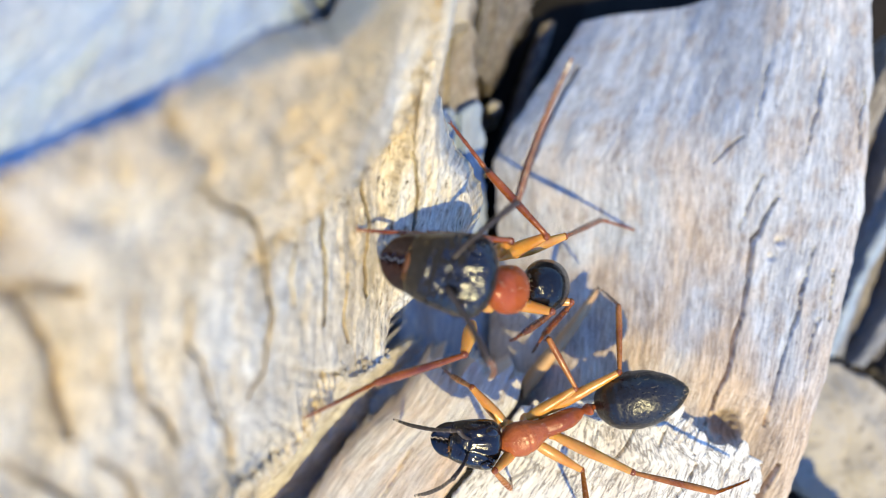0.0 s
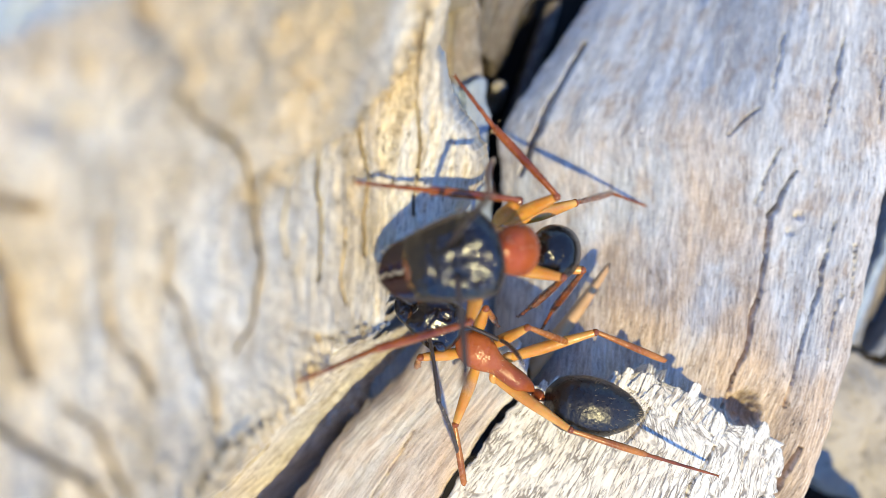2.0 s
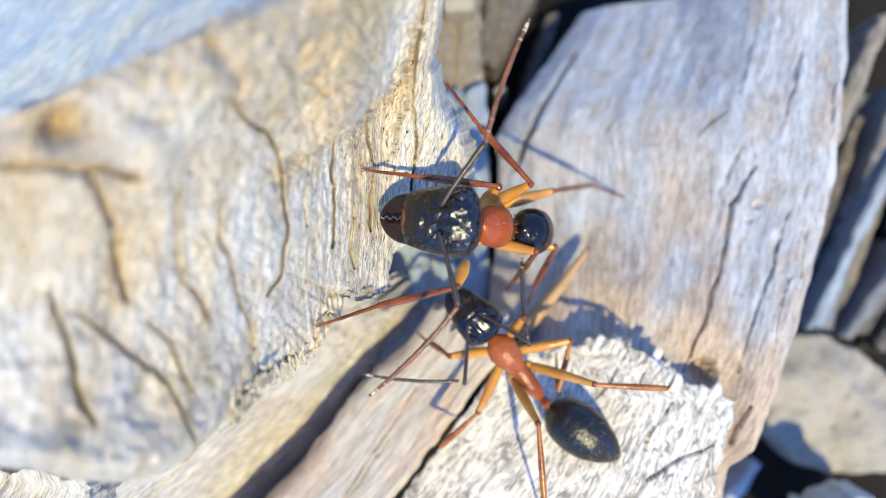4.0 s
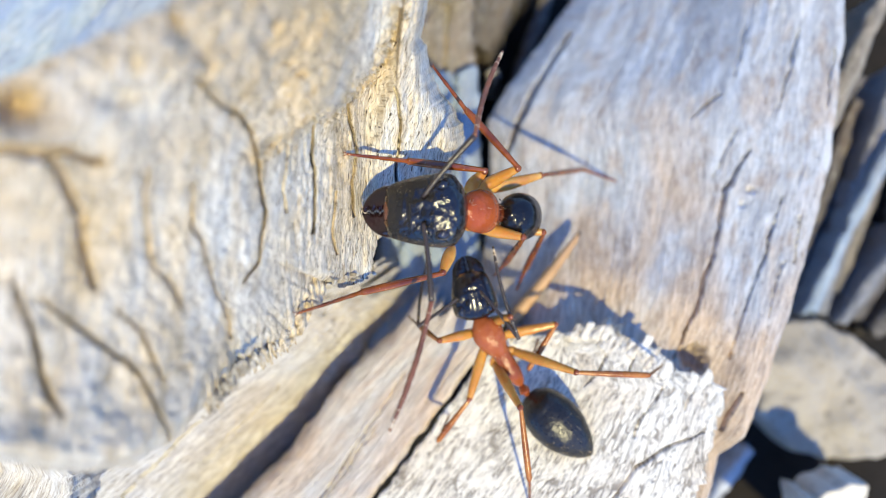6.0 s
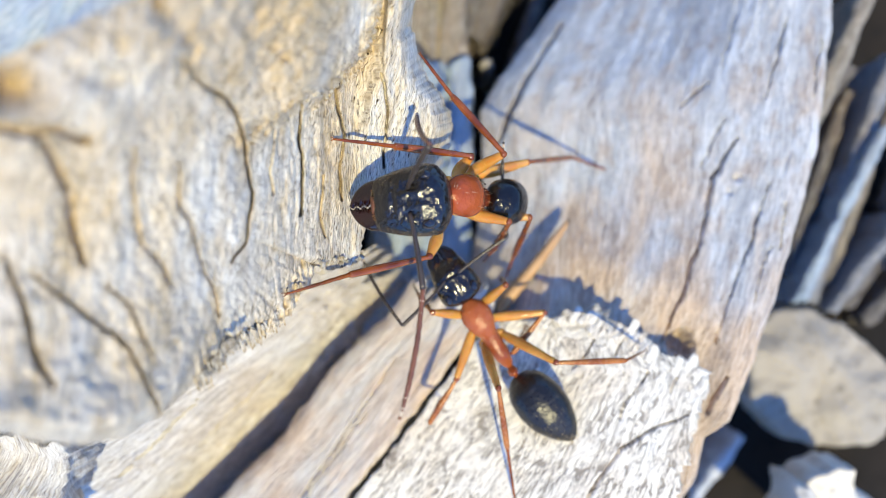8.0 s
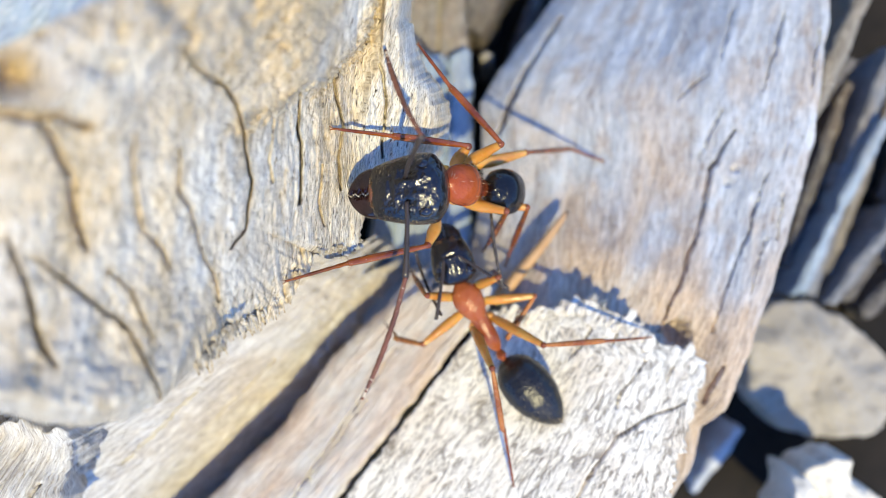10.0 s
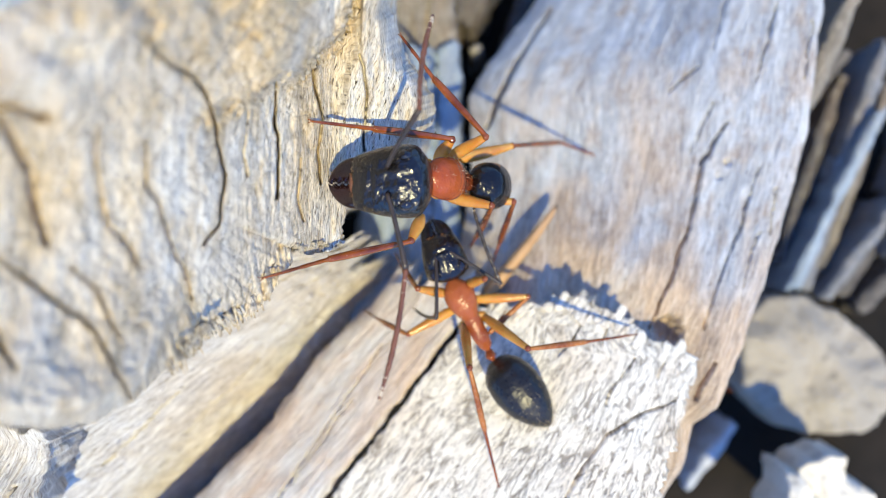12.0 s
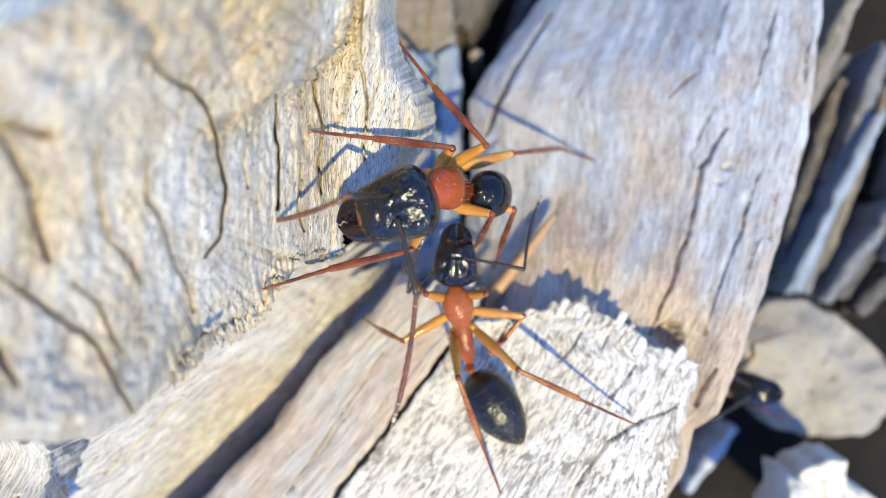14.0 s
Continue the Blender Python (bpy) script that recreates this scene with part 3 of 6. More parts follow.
PALE_CRACKS = [([(13.3, -11.6), (11.4, -12.1), (9.7, -13.1), (8.3, -15.0), (7.4, -16.2)], 0.05, 0.9), ([(12.2, -8.6), (11.5, -9.5), (10.7, -10.4), (9.8, -11.9)], 0.045, 0.7),
               ([(9.3, -7.2), (8.4, -8.8), (7.7, -9.6)], 0.04, 0.5), ([(10.4, -7.6), (9.8, -9.0)], 0.04, 0.5), ([(13.2, -9.6), (12.4, -10.6)], 0.04, 0.5)]
pale_plank = board("driftwood_plank", WOOD_PALE, [(-8.7, -23.0), (-3.4, -16.5), (-0.4, -12.7), (2.2, -9.3), (3.8, -7.5), (6.4, -7.3), (8.6, -6.7)],
                   [(10.3, -23.0), (12.0, -15.6), (13.1, -13.3), (14.1, -11.0), (14.7, -9.8), (13.2, -9.0), (12.5, -9.15), (11.3, -7.87), (9.6, -7.2)],
                   plank_height, 12.0, 0.045, (0, 0.9), 0.10, (0.08, 0.1), 0.016, PALE_CRACKS, 31, splinter, fray=0.22, fray_left=0.25, tuck=0.35)
tagged(pale_plank, "bleached wood plank with a torn, scaly, cracked end", "driftwood")



def under_height(x, y):
    off = (x + 9.6) * -0.764 + (y + 16.2) * 0.645  # how far it lies to the side of the pink plank
    return 13.7 + 1.75 * np.clip(off, 0, 7.2) + 0.3 * np.maximum(off - 7.2, 0) + 0.25 * np.minimum(off, 0)


under_board = board("driftwood_board", WOOD_BUFF, [(-30.0, -19.5), (-20.5, -12.4), (-13.5, -8.4), (-8.0, -5.5), (-4.1, -4.1)],
                    [(-13.5, -22.8), (-8.3, -17.2), (-5.3, -13.6), (-3.2, -10.4), (-2.3, -8.4), (-1.8, -6.1)],
                    under_height, 4.0, 0.09, (0, 1.7), 0.34, (0.0, 0.25), 0.20,
                    [([(-12.6, -14.8), (-8.6, -10.6)], 0.07, 0.4), ([(-15.5, -15.5), (-11.6, -11.6)], 0.06, 0.4)], 51, lambda x, y, u, v: 0.45 * smooth(-8.5, -5.0, x) * fbm(x * 1.3, y * 1.3, 4, 53), (0.05, 0), fray=0.16)
tagged(under_board, "buff wood board sloping under the stump, frayed tip", "driftwood")


wood_chunk = board("driftwood_chunk", WOOD_BUFF, [(-21.5, -17.5), (-21.0, -14.0), (-20.0, -11.4)], [(-15.9, -17.5), (-15.5, -15.0), (-15.2, -13.8), (-14.9, -13.1), (-14.6, -12.6), (-14.8, -12.0)],
                   lambda x, y: 28.2 - 0.25 * (x + 15) + 0.5 * np.cos(1.4 * y + 0.6 * x), 24.5, 0.08, (0, 0.6), 0.14, (0.6, 0.3), 0.25, [([(-16.6, -16.4), (-16.0, -14.4)], 0.1, 0.5)], 57, None, (0, 0), tuck=0.1, fray=0.10)
tagged(wood_chunk, "crumbling cream wood chunk below the stump", "driftwood")


# ---- deep wood, stones and sticks in the gaps ----
def flat_stone(name, material, outline, top, floor_z, rough=0.35, seed=0, dome=0.6, lean=(0.0, 0.0), foot=0.96):
    """A worn stone or chip over a plan outline, a dome of rings on a rough base."""
    o = along(outline + outline[:1], np.linspace(0, 1, 161)[:-1])
    c = o.mean(0)
    rings = [0.0, 0.1, 0.2, 0.3, 0.4, 0.5, 0.6, 0.7, 0.8, 0.88, 0.95, 0.98, 0.995, 1.0, 1.01, 1.0, 0.96]
    levels = [1, 1, 1, 1, 1, 1, 1, 1, 1, 1, 1, 0.985, 0.93, 0.75, 0.45, 0.15, 0.0]
    verts, faces = [], []
    for r, lv in zip(rings, levels):
        low = 1 - min(lv / 0.75, 1.0)
        xy = c + np.array(lean) * low + (o - c) * max(r, 0.02) * (1 + (foot - 1) * low)
        bump = rough * (fbm(xy[:, 0] * 0.35, xy[:, 1] * 0.35, 4, seed) + 0.25 * fbm(xy[:, 0] * 1.5, xy[:, 1] * 1.5, 3, seed + 2))
        z = floor_z + (top - floor_z + dome * (1 - r * r)) * lv + bump * (lv > 0.1)
        verts += np.column_stack([xy + 0.3 * rough * fbm(xy * 1.5, xy[:, ::-1] * 1.5, 3, seed + 4), z]).tolist()
    n = len(o)
    for k in range(len(rings) - 1):
        for i in range(n):
            j = (i + 1) % n
            faces.append([k * n + i, (k + 1) * n + i, (k + 1) * n + j, k * n + j])
    faces.append(list(range(n)))
    area = sum(o[i][0] * o[(i + 1) % n][1] - o[(i + 1) % n][0] * o[i][1] for i in range(n))
    me = mesh_from(name, verts, faces if area > 0 else [f[::-1] for f in faces])
    me.materials.append(material)
    return new(name, me)


def stick(name, material, a, b, wide, z0, z1, seed, flat=0.55):
    """A split stick from a to b (mm), its top at z0 and z1, rounded, lying on what is below."""
    a, b = np.array(a, float), np.array(b, float)
    way = (b - a) / np.linalg.norm(b - a)
    off = np.array([-way[1], way[0]]) * wide / 2
    length = np.linalg.norm(b - a)

    def height(x, y):
        t = ((x - a[0]) * way[0] + (y - a[1]) * way[1]) / length
        return z0 + (z1 - z0) * t
    return board(name, material, [tuple(a + off), tuple((a + b) / 2 + off * 1.1), tuple(b + off * 0.9)], [tuple(a - off), tuple((a + b) / 2 - off), tuple(b - off * 0.9)],
                 height, -1.5, 0.16, (0.8, 0.8), 0.1, (flat * wide * 0.5, flat * wide * 0.5), 0.12, (), seed)


# this board's blue is painted shade
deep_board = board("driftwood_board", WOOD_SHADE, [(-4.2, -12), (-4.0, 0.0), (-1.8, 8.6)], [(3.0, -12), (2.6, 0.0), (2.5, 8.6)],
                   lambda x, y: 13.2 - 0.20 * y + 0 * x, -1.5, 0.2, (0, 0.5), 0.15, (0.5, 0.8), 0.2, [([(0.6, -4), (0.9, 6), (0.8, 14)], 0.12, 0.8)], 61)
tagged(deep_board, "grey board in the gap, blue shade in its colour", "driftwood")
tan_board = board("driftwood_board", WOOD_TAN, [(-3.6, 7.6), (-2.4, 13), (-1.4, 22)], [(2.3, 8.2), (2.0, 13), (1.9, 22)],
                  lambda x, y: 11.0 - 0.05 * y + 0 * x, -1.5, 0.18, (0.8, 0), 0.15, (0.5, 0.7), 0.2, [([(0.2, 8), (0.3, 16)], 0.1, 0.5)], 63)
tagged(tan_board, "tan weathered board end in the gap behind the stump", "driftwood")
# skylight on this board is painted as pale blue
blue_board = board("driftwood_board", WOOD_SKYLIT, [(-44, -2), (-26, 9), (-14, 16), (-7.0, 19)], [(-17, -5.3), (-10, -3.3), (-6.2, -1.0), (-4.4, 2.4), (-3.7, 4.6), (-3.3, 9.0)],
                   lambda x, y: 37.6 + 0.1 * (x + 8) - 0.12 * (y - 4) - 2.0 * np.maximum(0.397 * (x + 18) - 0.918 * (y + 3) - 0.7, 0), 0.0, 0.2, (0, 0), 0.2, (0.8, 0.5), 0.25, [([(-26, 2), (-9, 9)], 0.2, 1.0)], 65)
tagged(blue_board, "weathered board behind the stump, pale skylight blue in its colour", "driftwood")
brown_log = board("driftwood_branch", WOOD_DULL_SHADE, [(1.9, 11.4), (2.0, 15), (1.9, 24)], [(3.3, 11.4), (5.2, 15), (9.6, 24)],
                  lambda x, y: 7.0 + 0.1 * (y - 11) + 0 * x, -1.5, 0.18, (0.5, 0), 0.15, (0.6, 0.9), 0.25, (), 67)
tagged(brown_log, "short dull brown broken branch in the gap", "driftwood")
tagged(flat_stone("wood_chip", STONE, [(-0.6, 14.9), (1.7, 15.2), (1.5, 13.5), (-0.5, 13.3)], 12.3, 6.0, 0.15, 5, 0.2), "small pale wood chip on the grey board", "wood chip")
tagged(flat_stone("pebble", STONE, [(3.15, 9.4), (3.0, 9.9), (3.4, 10.3), (4.0, 10.1), (4.1, 9.6), (3.7, 9.3)], 5.6, -1.0, 0.1, 9, 0.4), "small tan pebble in the dark gap", "stone")

tagged(flat_stone("stone", STONE, [(25.2, -8.2), (28.0, -7.9), (30.9, -9.6), (33.6, -12.3), (34.9, -15.1), (34.1, -17.2), (32.3, -18.2), (28.5, -18.3), (26.0, -17.8), (23.4, -15.1), (23.0, -10.7)], 4.6, -1.5, 0.5, 13, 0.5),
       "flat buff sandstone lying beside the log", "stone")
tagged(flat_stone("stone", CHALK, [(22.2, -20.9), (23.0, -18.4), (23.8, -18.6), (24.8, -19.9), (25.0, -22.4), (21.9, -22.5)], 13.2, -1.5, 0.5, 17, 0.2, (7.0, -5.0), 0.5), "pale crumbly stone chip", "stone")
tagged(flat_stone("stone", CHALK, [(23.9, -18.5), (24.1, -18.0), (25.6, -17.4), (26.9, -17.4), (27.4, -18.8), (29.2, -20.2), (29.6, -22.3), (25.2, -22.5), (25.0, -19.9)], 12.4, -1.5, 0.6, 19, 0.3, (7.0, -5.0), 0.5), "pale crumbly stone chip with a broken edge", "stone")

# all but the tan sticks carry shade in their colour
STICKS = [((28.2, -7.4), (33.6, 10.5), 1.1, 3.8, 4.6, WOOD_GREY_SHADE, "grey stick lying in the litter, shade in its colour"), ((27.0, -5.4), (31.2, 8.5), 0.8, 2.6, 3.0, WOOD_DULL_SHADE, "weathered stick in the litter, darkened by painted shade"), ((30.0, -6.0), (35.2, 8.0), 0.8, 2.6, 2.2, WOOD_TAN, "thin tan stick in the litter"), ((26.9, -7.4), (32.6, 5.4), 0.75, 5.0, 5.6, WOOD_SHADE, "thin stick in the litter, blue shade in its colour"),
          ((29.6, -8.3), (35.0, -0.8), 0.85, 4.4, 4.4, WOOD_GREY_SHADE, "grey split stick, shade in its colour"), ((26.3, -6.2), (30.6, 6.5), 0.9, 1.4, 1.0, WOOD_DULL_SHADE, "brown stick in the litter, shade in its colour"),
          ((31.8, -8.3), (38.5, 1.0), 1.0, 1.8, 1.6, WOOD_DULL_SHADE, "brown stick in the litter, shade in its colour"), ((33.0, -9.6), (38.5, -4.0), 1.3, 2.0, 2.2, WOOD_DULL_SHADE, "brown stick in the litter, shade in its colour"),
          ((24.4, 4.6), (27.6, 13.4), 1.1, 12.0, 13.0, WOOD_TAN, "tan stick beside the log"), ((20.2, -22.5), (23.2, -17.6), 0.8, 3.6, 4.4, WOOD_BLUE_SHADE, "grey twig in the gap, blue shade in its colour"),
          ((17.3, -24), (19.4, -15), 0.9, 2.0, 2.4, WOOD_DULL_SHADE, "brown twig in the gap, shade in its colour"), ((26.4, 3.0), (30.6, 13.0), 0.8, 2.4, 2.8, WOOD_DULL_SHADE, "brown twig in the gap, shade in its colour"),
          ((28.4, 6.5), (31.0, 10.4), 1.3, 3.4, 3.8, WOOD_DULL_SHADE, "short brown stick in the litter, shade in its colour"), ((4.5, 7.0), (8.0, 17.0), 1.0, 1.4, 1.8, WOOD_DULL_SHADE, "brown twig in the gap, shade in its colour"),
          ((35.3, -5.0), (38.0, 6.0), 1.4, 3.4, 3.0, WOOD_GREY_SHADE, "split stick in the litter, shade in its colour")]
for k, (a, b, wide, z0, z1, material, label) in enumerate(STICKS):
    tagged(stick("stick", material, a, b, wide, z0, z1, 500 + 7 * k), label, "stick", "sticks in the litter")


# ---- materials of the ants ----
def cuticle(name, a, b, rough, grain=14000.0, relief=0.012, coat=0.0, clear=0.0, fine=0.35, shine=0.5):
    """Insect shell; clear: how far light goes in."""
    n = Nodes(name)
    at = n.node("TexCoord").outputs["Object"]
    big = n.noise(at, 900.0, 3.0, 0.5)
    small = n.noise(at, grain, 3.0, 0.65)
    colour = n.mix(n.grey(big, 0.35, 0.65), a, b)
    n.bump(n.math("ADD", n.noise(at, grain * 0.35, 2.0, 0.5), n.math("MULTIPLY", small, fine)), 0.6, relief * MM)
    more = dict(Subsurface_Weight=clear, Subsurface_Scale=0.0004) if clear else {}
    return n.done(colour, n.grey(small, 0.3, 0.7, rough * 0.7, rough * 1.3), Coat_Weight=coat, Coat_Roughness=0.08, Specular_IOR_Level=shine, **more)


BLACK = cuticle("black glossy shell", (0.0030, 0.0028, 0.0034), (0.006, 0.0045, 0.0045), 0.21, 10000.0, 0.21, 0.0, 0.0, 0.10, 0.75)
BLACK_POLISH = cuticle("black mirror shell", (0.004, 0.004, 0.005), (0.007, 0.006, 0.006), 0.22, 9000.0, 0.09, 0.0, 0.0, 0.2, 0.45)
BLACK_SATIN = cuticle("black satin shell", (0.006, 0.006, 0.007), (0.013, 0.011, 0.010), 0.34, 7000.0, 0.11, 0.0, 0.0, 0.3, 0.5)
HONEY = cuticle("honey brown leg shell", (0.40, 0.155, 0.030), (0.22, 0.065, 0.013), 0.26, 6000.0, 0.05, 0.0, shine=0.45)
MAROON = cuticle("dark red jaw shell", (0.022, 0.006, 0.005), (0.009, 0.004, 0.004), 0.16, 9000.0, 0.03, 0.2, 0.0, 0.2)
RED = cuticle("brick red shell", (0.33, 0.068, 0.012), (0.20, 0.032, 0.007), 0.20, 13000.0, 0.07, 0.0, shine=0.35)
BLACK_FINE = cuticle("black polished shell", (0.0030, 0.0028, 0.0034), (0.007, 0.005, 0.005), 0.18, 9000.0, 0.07, 0.0, 0.0, 0.15, 0.6)
RUSSET = cuticle("russet shell", (0.34, 0.095, 0.028), (0.21, 0.048, 0.014), 0.22, 13000.0, 0.07, 0.0, shine=0.35)
AMBER = cuticle("amber leg shell", (0.60, 0.32, 0.075), (0.46, 0.20, 0.036), 0.22, 6000.0, 0.05, 0.0, 0.3, shine=0.5)
STRAW = cuticle("dry straw stalk", (0.50, 0.31, 0.16), (0.42, 0.25, 0.12), 0.6, 5000.0, 0.03)
BROWN = cuticle("red brown leg shell", (0.25, 0.066, 0.008), (0.11, 0.024, 0.004), 0.17, 6000.0, 0.05, 0.0, shine=0.6)
DARK_BROWN = cuticle("dark brown feeler shell", (0.045, 0.032, 0.026), (0.028, 0.021, 0.018), 0.36, 8000.0, 0.010)
RUST = cuticle("rust brown feeler shell", (0.20, 0.075, 0.040), (0.11, 0.045, 0.028), 0.40, 8000.0, 0.010)
BUFF = cuticle("pale feeler joints", (0.60, 0.50, 0.38), (0.52, 0.42, 0.30), 0.4, 8000.0, 0.004)
TOOTH = cuticle("grey horny tooth", (0.06, 0.05, 0.05), (0.035, 0.03, 0.03), 0.25, 9000.0, 0.004)
EYE = cuticle("black glossy eye", (0.006, 0.005, 0.007), (0.012, 0.009, 0.010), 0.10, 30000.0, 0.003, 0.6)
GOLD = cuticle("orange bristle", (0.55, 0.25, 0.06), (0.42, 0.16, 0.03), 0.35, 8000.0, 0.0)
HAIR = cuticle("golden bristle", (0.55, 0.43, 0.24), (0.45, 0.34, 0.18), 0.4, 8000.0, 0.0)


# ---- ant building ----
def part(name, me, material, parent, label=""):
    """One mesh object under a thing or under a part."""
    if not me.materials:
        me.materials.append(material)
    ob = new(name, me)
    ob.parent = parent
    return tagged(ob, label)


def spline(rows, count):
    """Rows of numbers, smoothly resampled (Catmull-Rom)."""
    r = np.array(rows, float)
    r = np.concatenate([[2 * r[0] - r[1]], r, [2 * r[-1] - r[-2]]])
    t = np.linspace(0, len(rows) - 1 - 1e-6, count)
    k, f = t.astype(int), (t % 1)[:, None]
    p0, p1, p2, p3 = r[k], r[k + 1], r[k + 2], r[k + 3]
    return 0.5 * (2 * p1 + (p2 - p0) * f + (2 * p0 - 5 * p1 + 4 * p2 - p3) * f ** 2 + (3 * p1 - p0 - 3 * p2 + p3) * f ** 3)


def loft(name, stations, rings=30, sides=28, shape=None, power=2.2):
    """A closed body along x. Stations: x, y, z of the axis, half width, height above and below the axis."""
    st = spline(stations, rings)
    ang = np.linspace(0, 2 * np.pi, sides, endpoint=False)
    ca = np.sign(np.cos(ang)) * np.abs(np.cos(ang)) ** (2 / power)
    sa = np.sign(np.sin(ang)) * np.abs(np.sin(ang)) ** (2 / power)
    st[:, 3:] = np.maximum(st[:, 3:], 0.004)
    x = np.repeat(st[:, :1], sides, 1)
    y = st[:, 1:2] + st[:, 3:4] * ca
    z = st[:, 2:3] + np.where(sa > 0, st[:, 4:5], st[:, 5:6]) * sa
    if shape:
        x, y, z = shape(x, y, z)
    verts = np.dstack([x, y, z]).reshape(-1, 3)
    idx = np.arange(rings * sides).reshape(rings, sides)
    faces = np.stack([idx[:-1], idx[1:], np.roll(idx[1:], -1, 1), np.roll(idx[:-1], -1, 1)], -1).reshape(-1, 4).tolist()
    faces += [idx[0].tolist(), idx[-1][::-1].tolist()]
    if st[-1, 0] > st[0, 0]:
        faces = [f[::-1] for f in faces]
    return mesh_from(name, verts, faces)


def limb(name, points, radii, rings=14, sides=10, knots=0.0, spines=0, spine_len=0.12, seed=0):
    """A tapered, slightly bent rod through points; knots: how far its joints swell; spines: short bristles."""
    st = spline([(*p, r) for p, r in zip(points, radii)], rings)
    if knots:
        st[:, 3] *= 1 + knots * np.cos(np.linspace(0, 2 * np.pi * (rings - 1) / 4, rings))
    ang = np.linspace(0, 2 * np.pi, sides, endpoint=False)
    x = np.repeat(st[:, :1], sides, 1)
    y = st[:, 1:2] + st[:, 3:4] * np.cos(ang)
    z = st[:, 2:3] + st[:, 3:4] * np.sin(ang)
    verts = np.dstack([x, y, z]).reshape(-1, 3).tolist()
    idx = np.arange(rings * sides).reshape(rings, sides)
    faces = np.stack([idx[:-1], np.roll(idx[:-1], -1, 1), np.roll(idx[1:], -1, 1), idx[1:]], -1).reshape(-1, 4).tolist()
    faces += [idx[0][::-1].tolist(), idx[-1].tolist()]
    rng = random.Random(seed)
    for k in range(spines):
        i = int((0.12 + 0.84 * (k + rng.random() * 0.6) / spines) * (rings - 1))
        a = rng.uniform(0.3, 2 * np.pi)
        c, r = st[i, :3], st[i, 3]
        d = np.array([0.55, 0.8 * math.cos(a), 0.8 * math.sin(a)])
        base = c + np.array([0, math.cos(a), math.sin(a)]) * r * 0.8
        tip = base + d * spine_len
        side = np.array([0.018, -0.018 * math.sin(a), 0.018 * math.cos(a)])
        up = np.array([-0.018, 0.0, 0.0])
        n = len(verts)
        verts += [(base + side).tolist(), (base - side).tolist(), (base + up).tolist(), tip.tolist()]
        faces += [[n, n + 1, n + 3], [n + 1, n + 2, n + 3], [n + 2, n, n + 3]]
    return mesh_from(name, verts, faces)


def bristles(name, me, count, length, keep, seed):
    """Fine hairs standing on a body's mesh (metres), as one mesh of thin cones."""
    rng = random.Random(seed)
    pool = [v for v in me.vertices if keep(v.co / MM)]
    verts, faces = [], []
    for _ in range(count):
        v = rng.choice(pool)
        d = (v.normal + Vector((-0.5, rng.uniform(-0.3, 0.3), rng.uniform(-0.3, 0.3)))).normalized()
        base = v.co / MM
        tip = base + d * length * rng.uniform(0.6, 1.2)
        s = d.orthogonal().normalized() * 0.007
        q = d.cross(s).normalized() * 0.007
        n = len(verts)
        verts += [tuple(base + s), tuple(base - 0.5 * s + 0.87 * q), tuple(base - 0.5 * s - 0.87 * q), tuple(tip)]
        faces += [[n, n + 1, n + 3], [n + 1, n + 2, n + 3], [n + 2, n, n + 3]]
    return mesh_from(name, verts, faces)


def head_shape(length, width):
    def bend(x, y, z):
        f, s = x / length, y / (0.5 * width)
        up = np.clip(z, 0, None) / (0.3 * width)
        dent = 0.0
        for side in (1, -1):
            d = np.hypot((f - 0.49) / 0.09, (s - side * 0.36) / 0.13)
            dent = dent - 0.10 * np.exp(-d ** 2)
            ridge = np.abs(s - side * (0.20 + 0.25 * (0.62 - f)))
            dent = dent + 0.075 * np.exp(-(ridge / 0.05) ** 2) * np.exp(-((f - 0.42) / 0.14) ** 2)
        dent = dent + 0.07 * np.exp(-(s / 0.30) ** 2) * np.exp(-((f - 0.80) / 0.13) ** 2)
        dent = dent - 0.05 * np.exp(-(s / 0.04) ** 2) * np.exp(-((f - 0.40) / 0.25) ** 2)
        dent = dent - 0.05 * np.exp(-((f - 0.69) / 0.03) ** 2) * np.exp(-(s / 0.4) ** 2)
        z = z + dent * width * 0.45 * np.clip(up, 0, 1)
        x = x + 0.10 * width * (s ** 2) * -np.exp(-(f / 0.10) ** 2) * -1.0  # hollow nape
        return x, y, z
    return bend


def jaw_mesh(w, length, side):
    """A stout curved jaw with teeth along the inner edge; it closes on the midline."""
    st = []
    for k in range(13):
        f = 1 - (1 - k / 12) ** 1.5
        outer = w * max(1.0 - f ** 2.3, 0.0) ** 0.62 + 0.02
        st.append((length * f, side * 0.5 * outer, -0.10 * f, 0.5 * outer, 0.36 * w * (1 - 0.66 * f), 0.26 * w * (1 - 0.6 * f)))

    def teeth(x, y, z):
        inner = np.abs(y) < 0.12 * w
        y = y - side * np.where(inner, 0.10 * w * (np.sin(x / length * 26) * side * 0.5 - 0.25), 0)
        return x, y, z
    return loft("mandible", st, 34, 16, teeth)


def sutures(x, y, z):
    """Fine seams between the plates of the thorax."""
    cut = 1 - 0.045 * np.exp(-((x + 1.22 - 0.25 * y ** 2) / 0.05) ** 2) - 0.035 * np.exp(-((x + 2.1) / 0.05) ** 2) - 0.04 * np.exp(-((x + 0.2) / 0.05) ** 2)
    return x, y * cut, z * cut


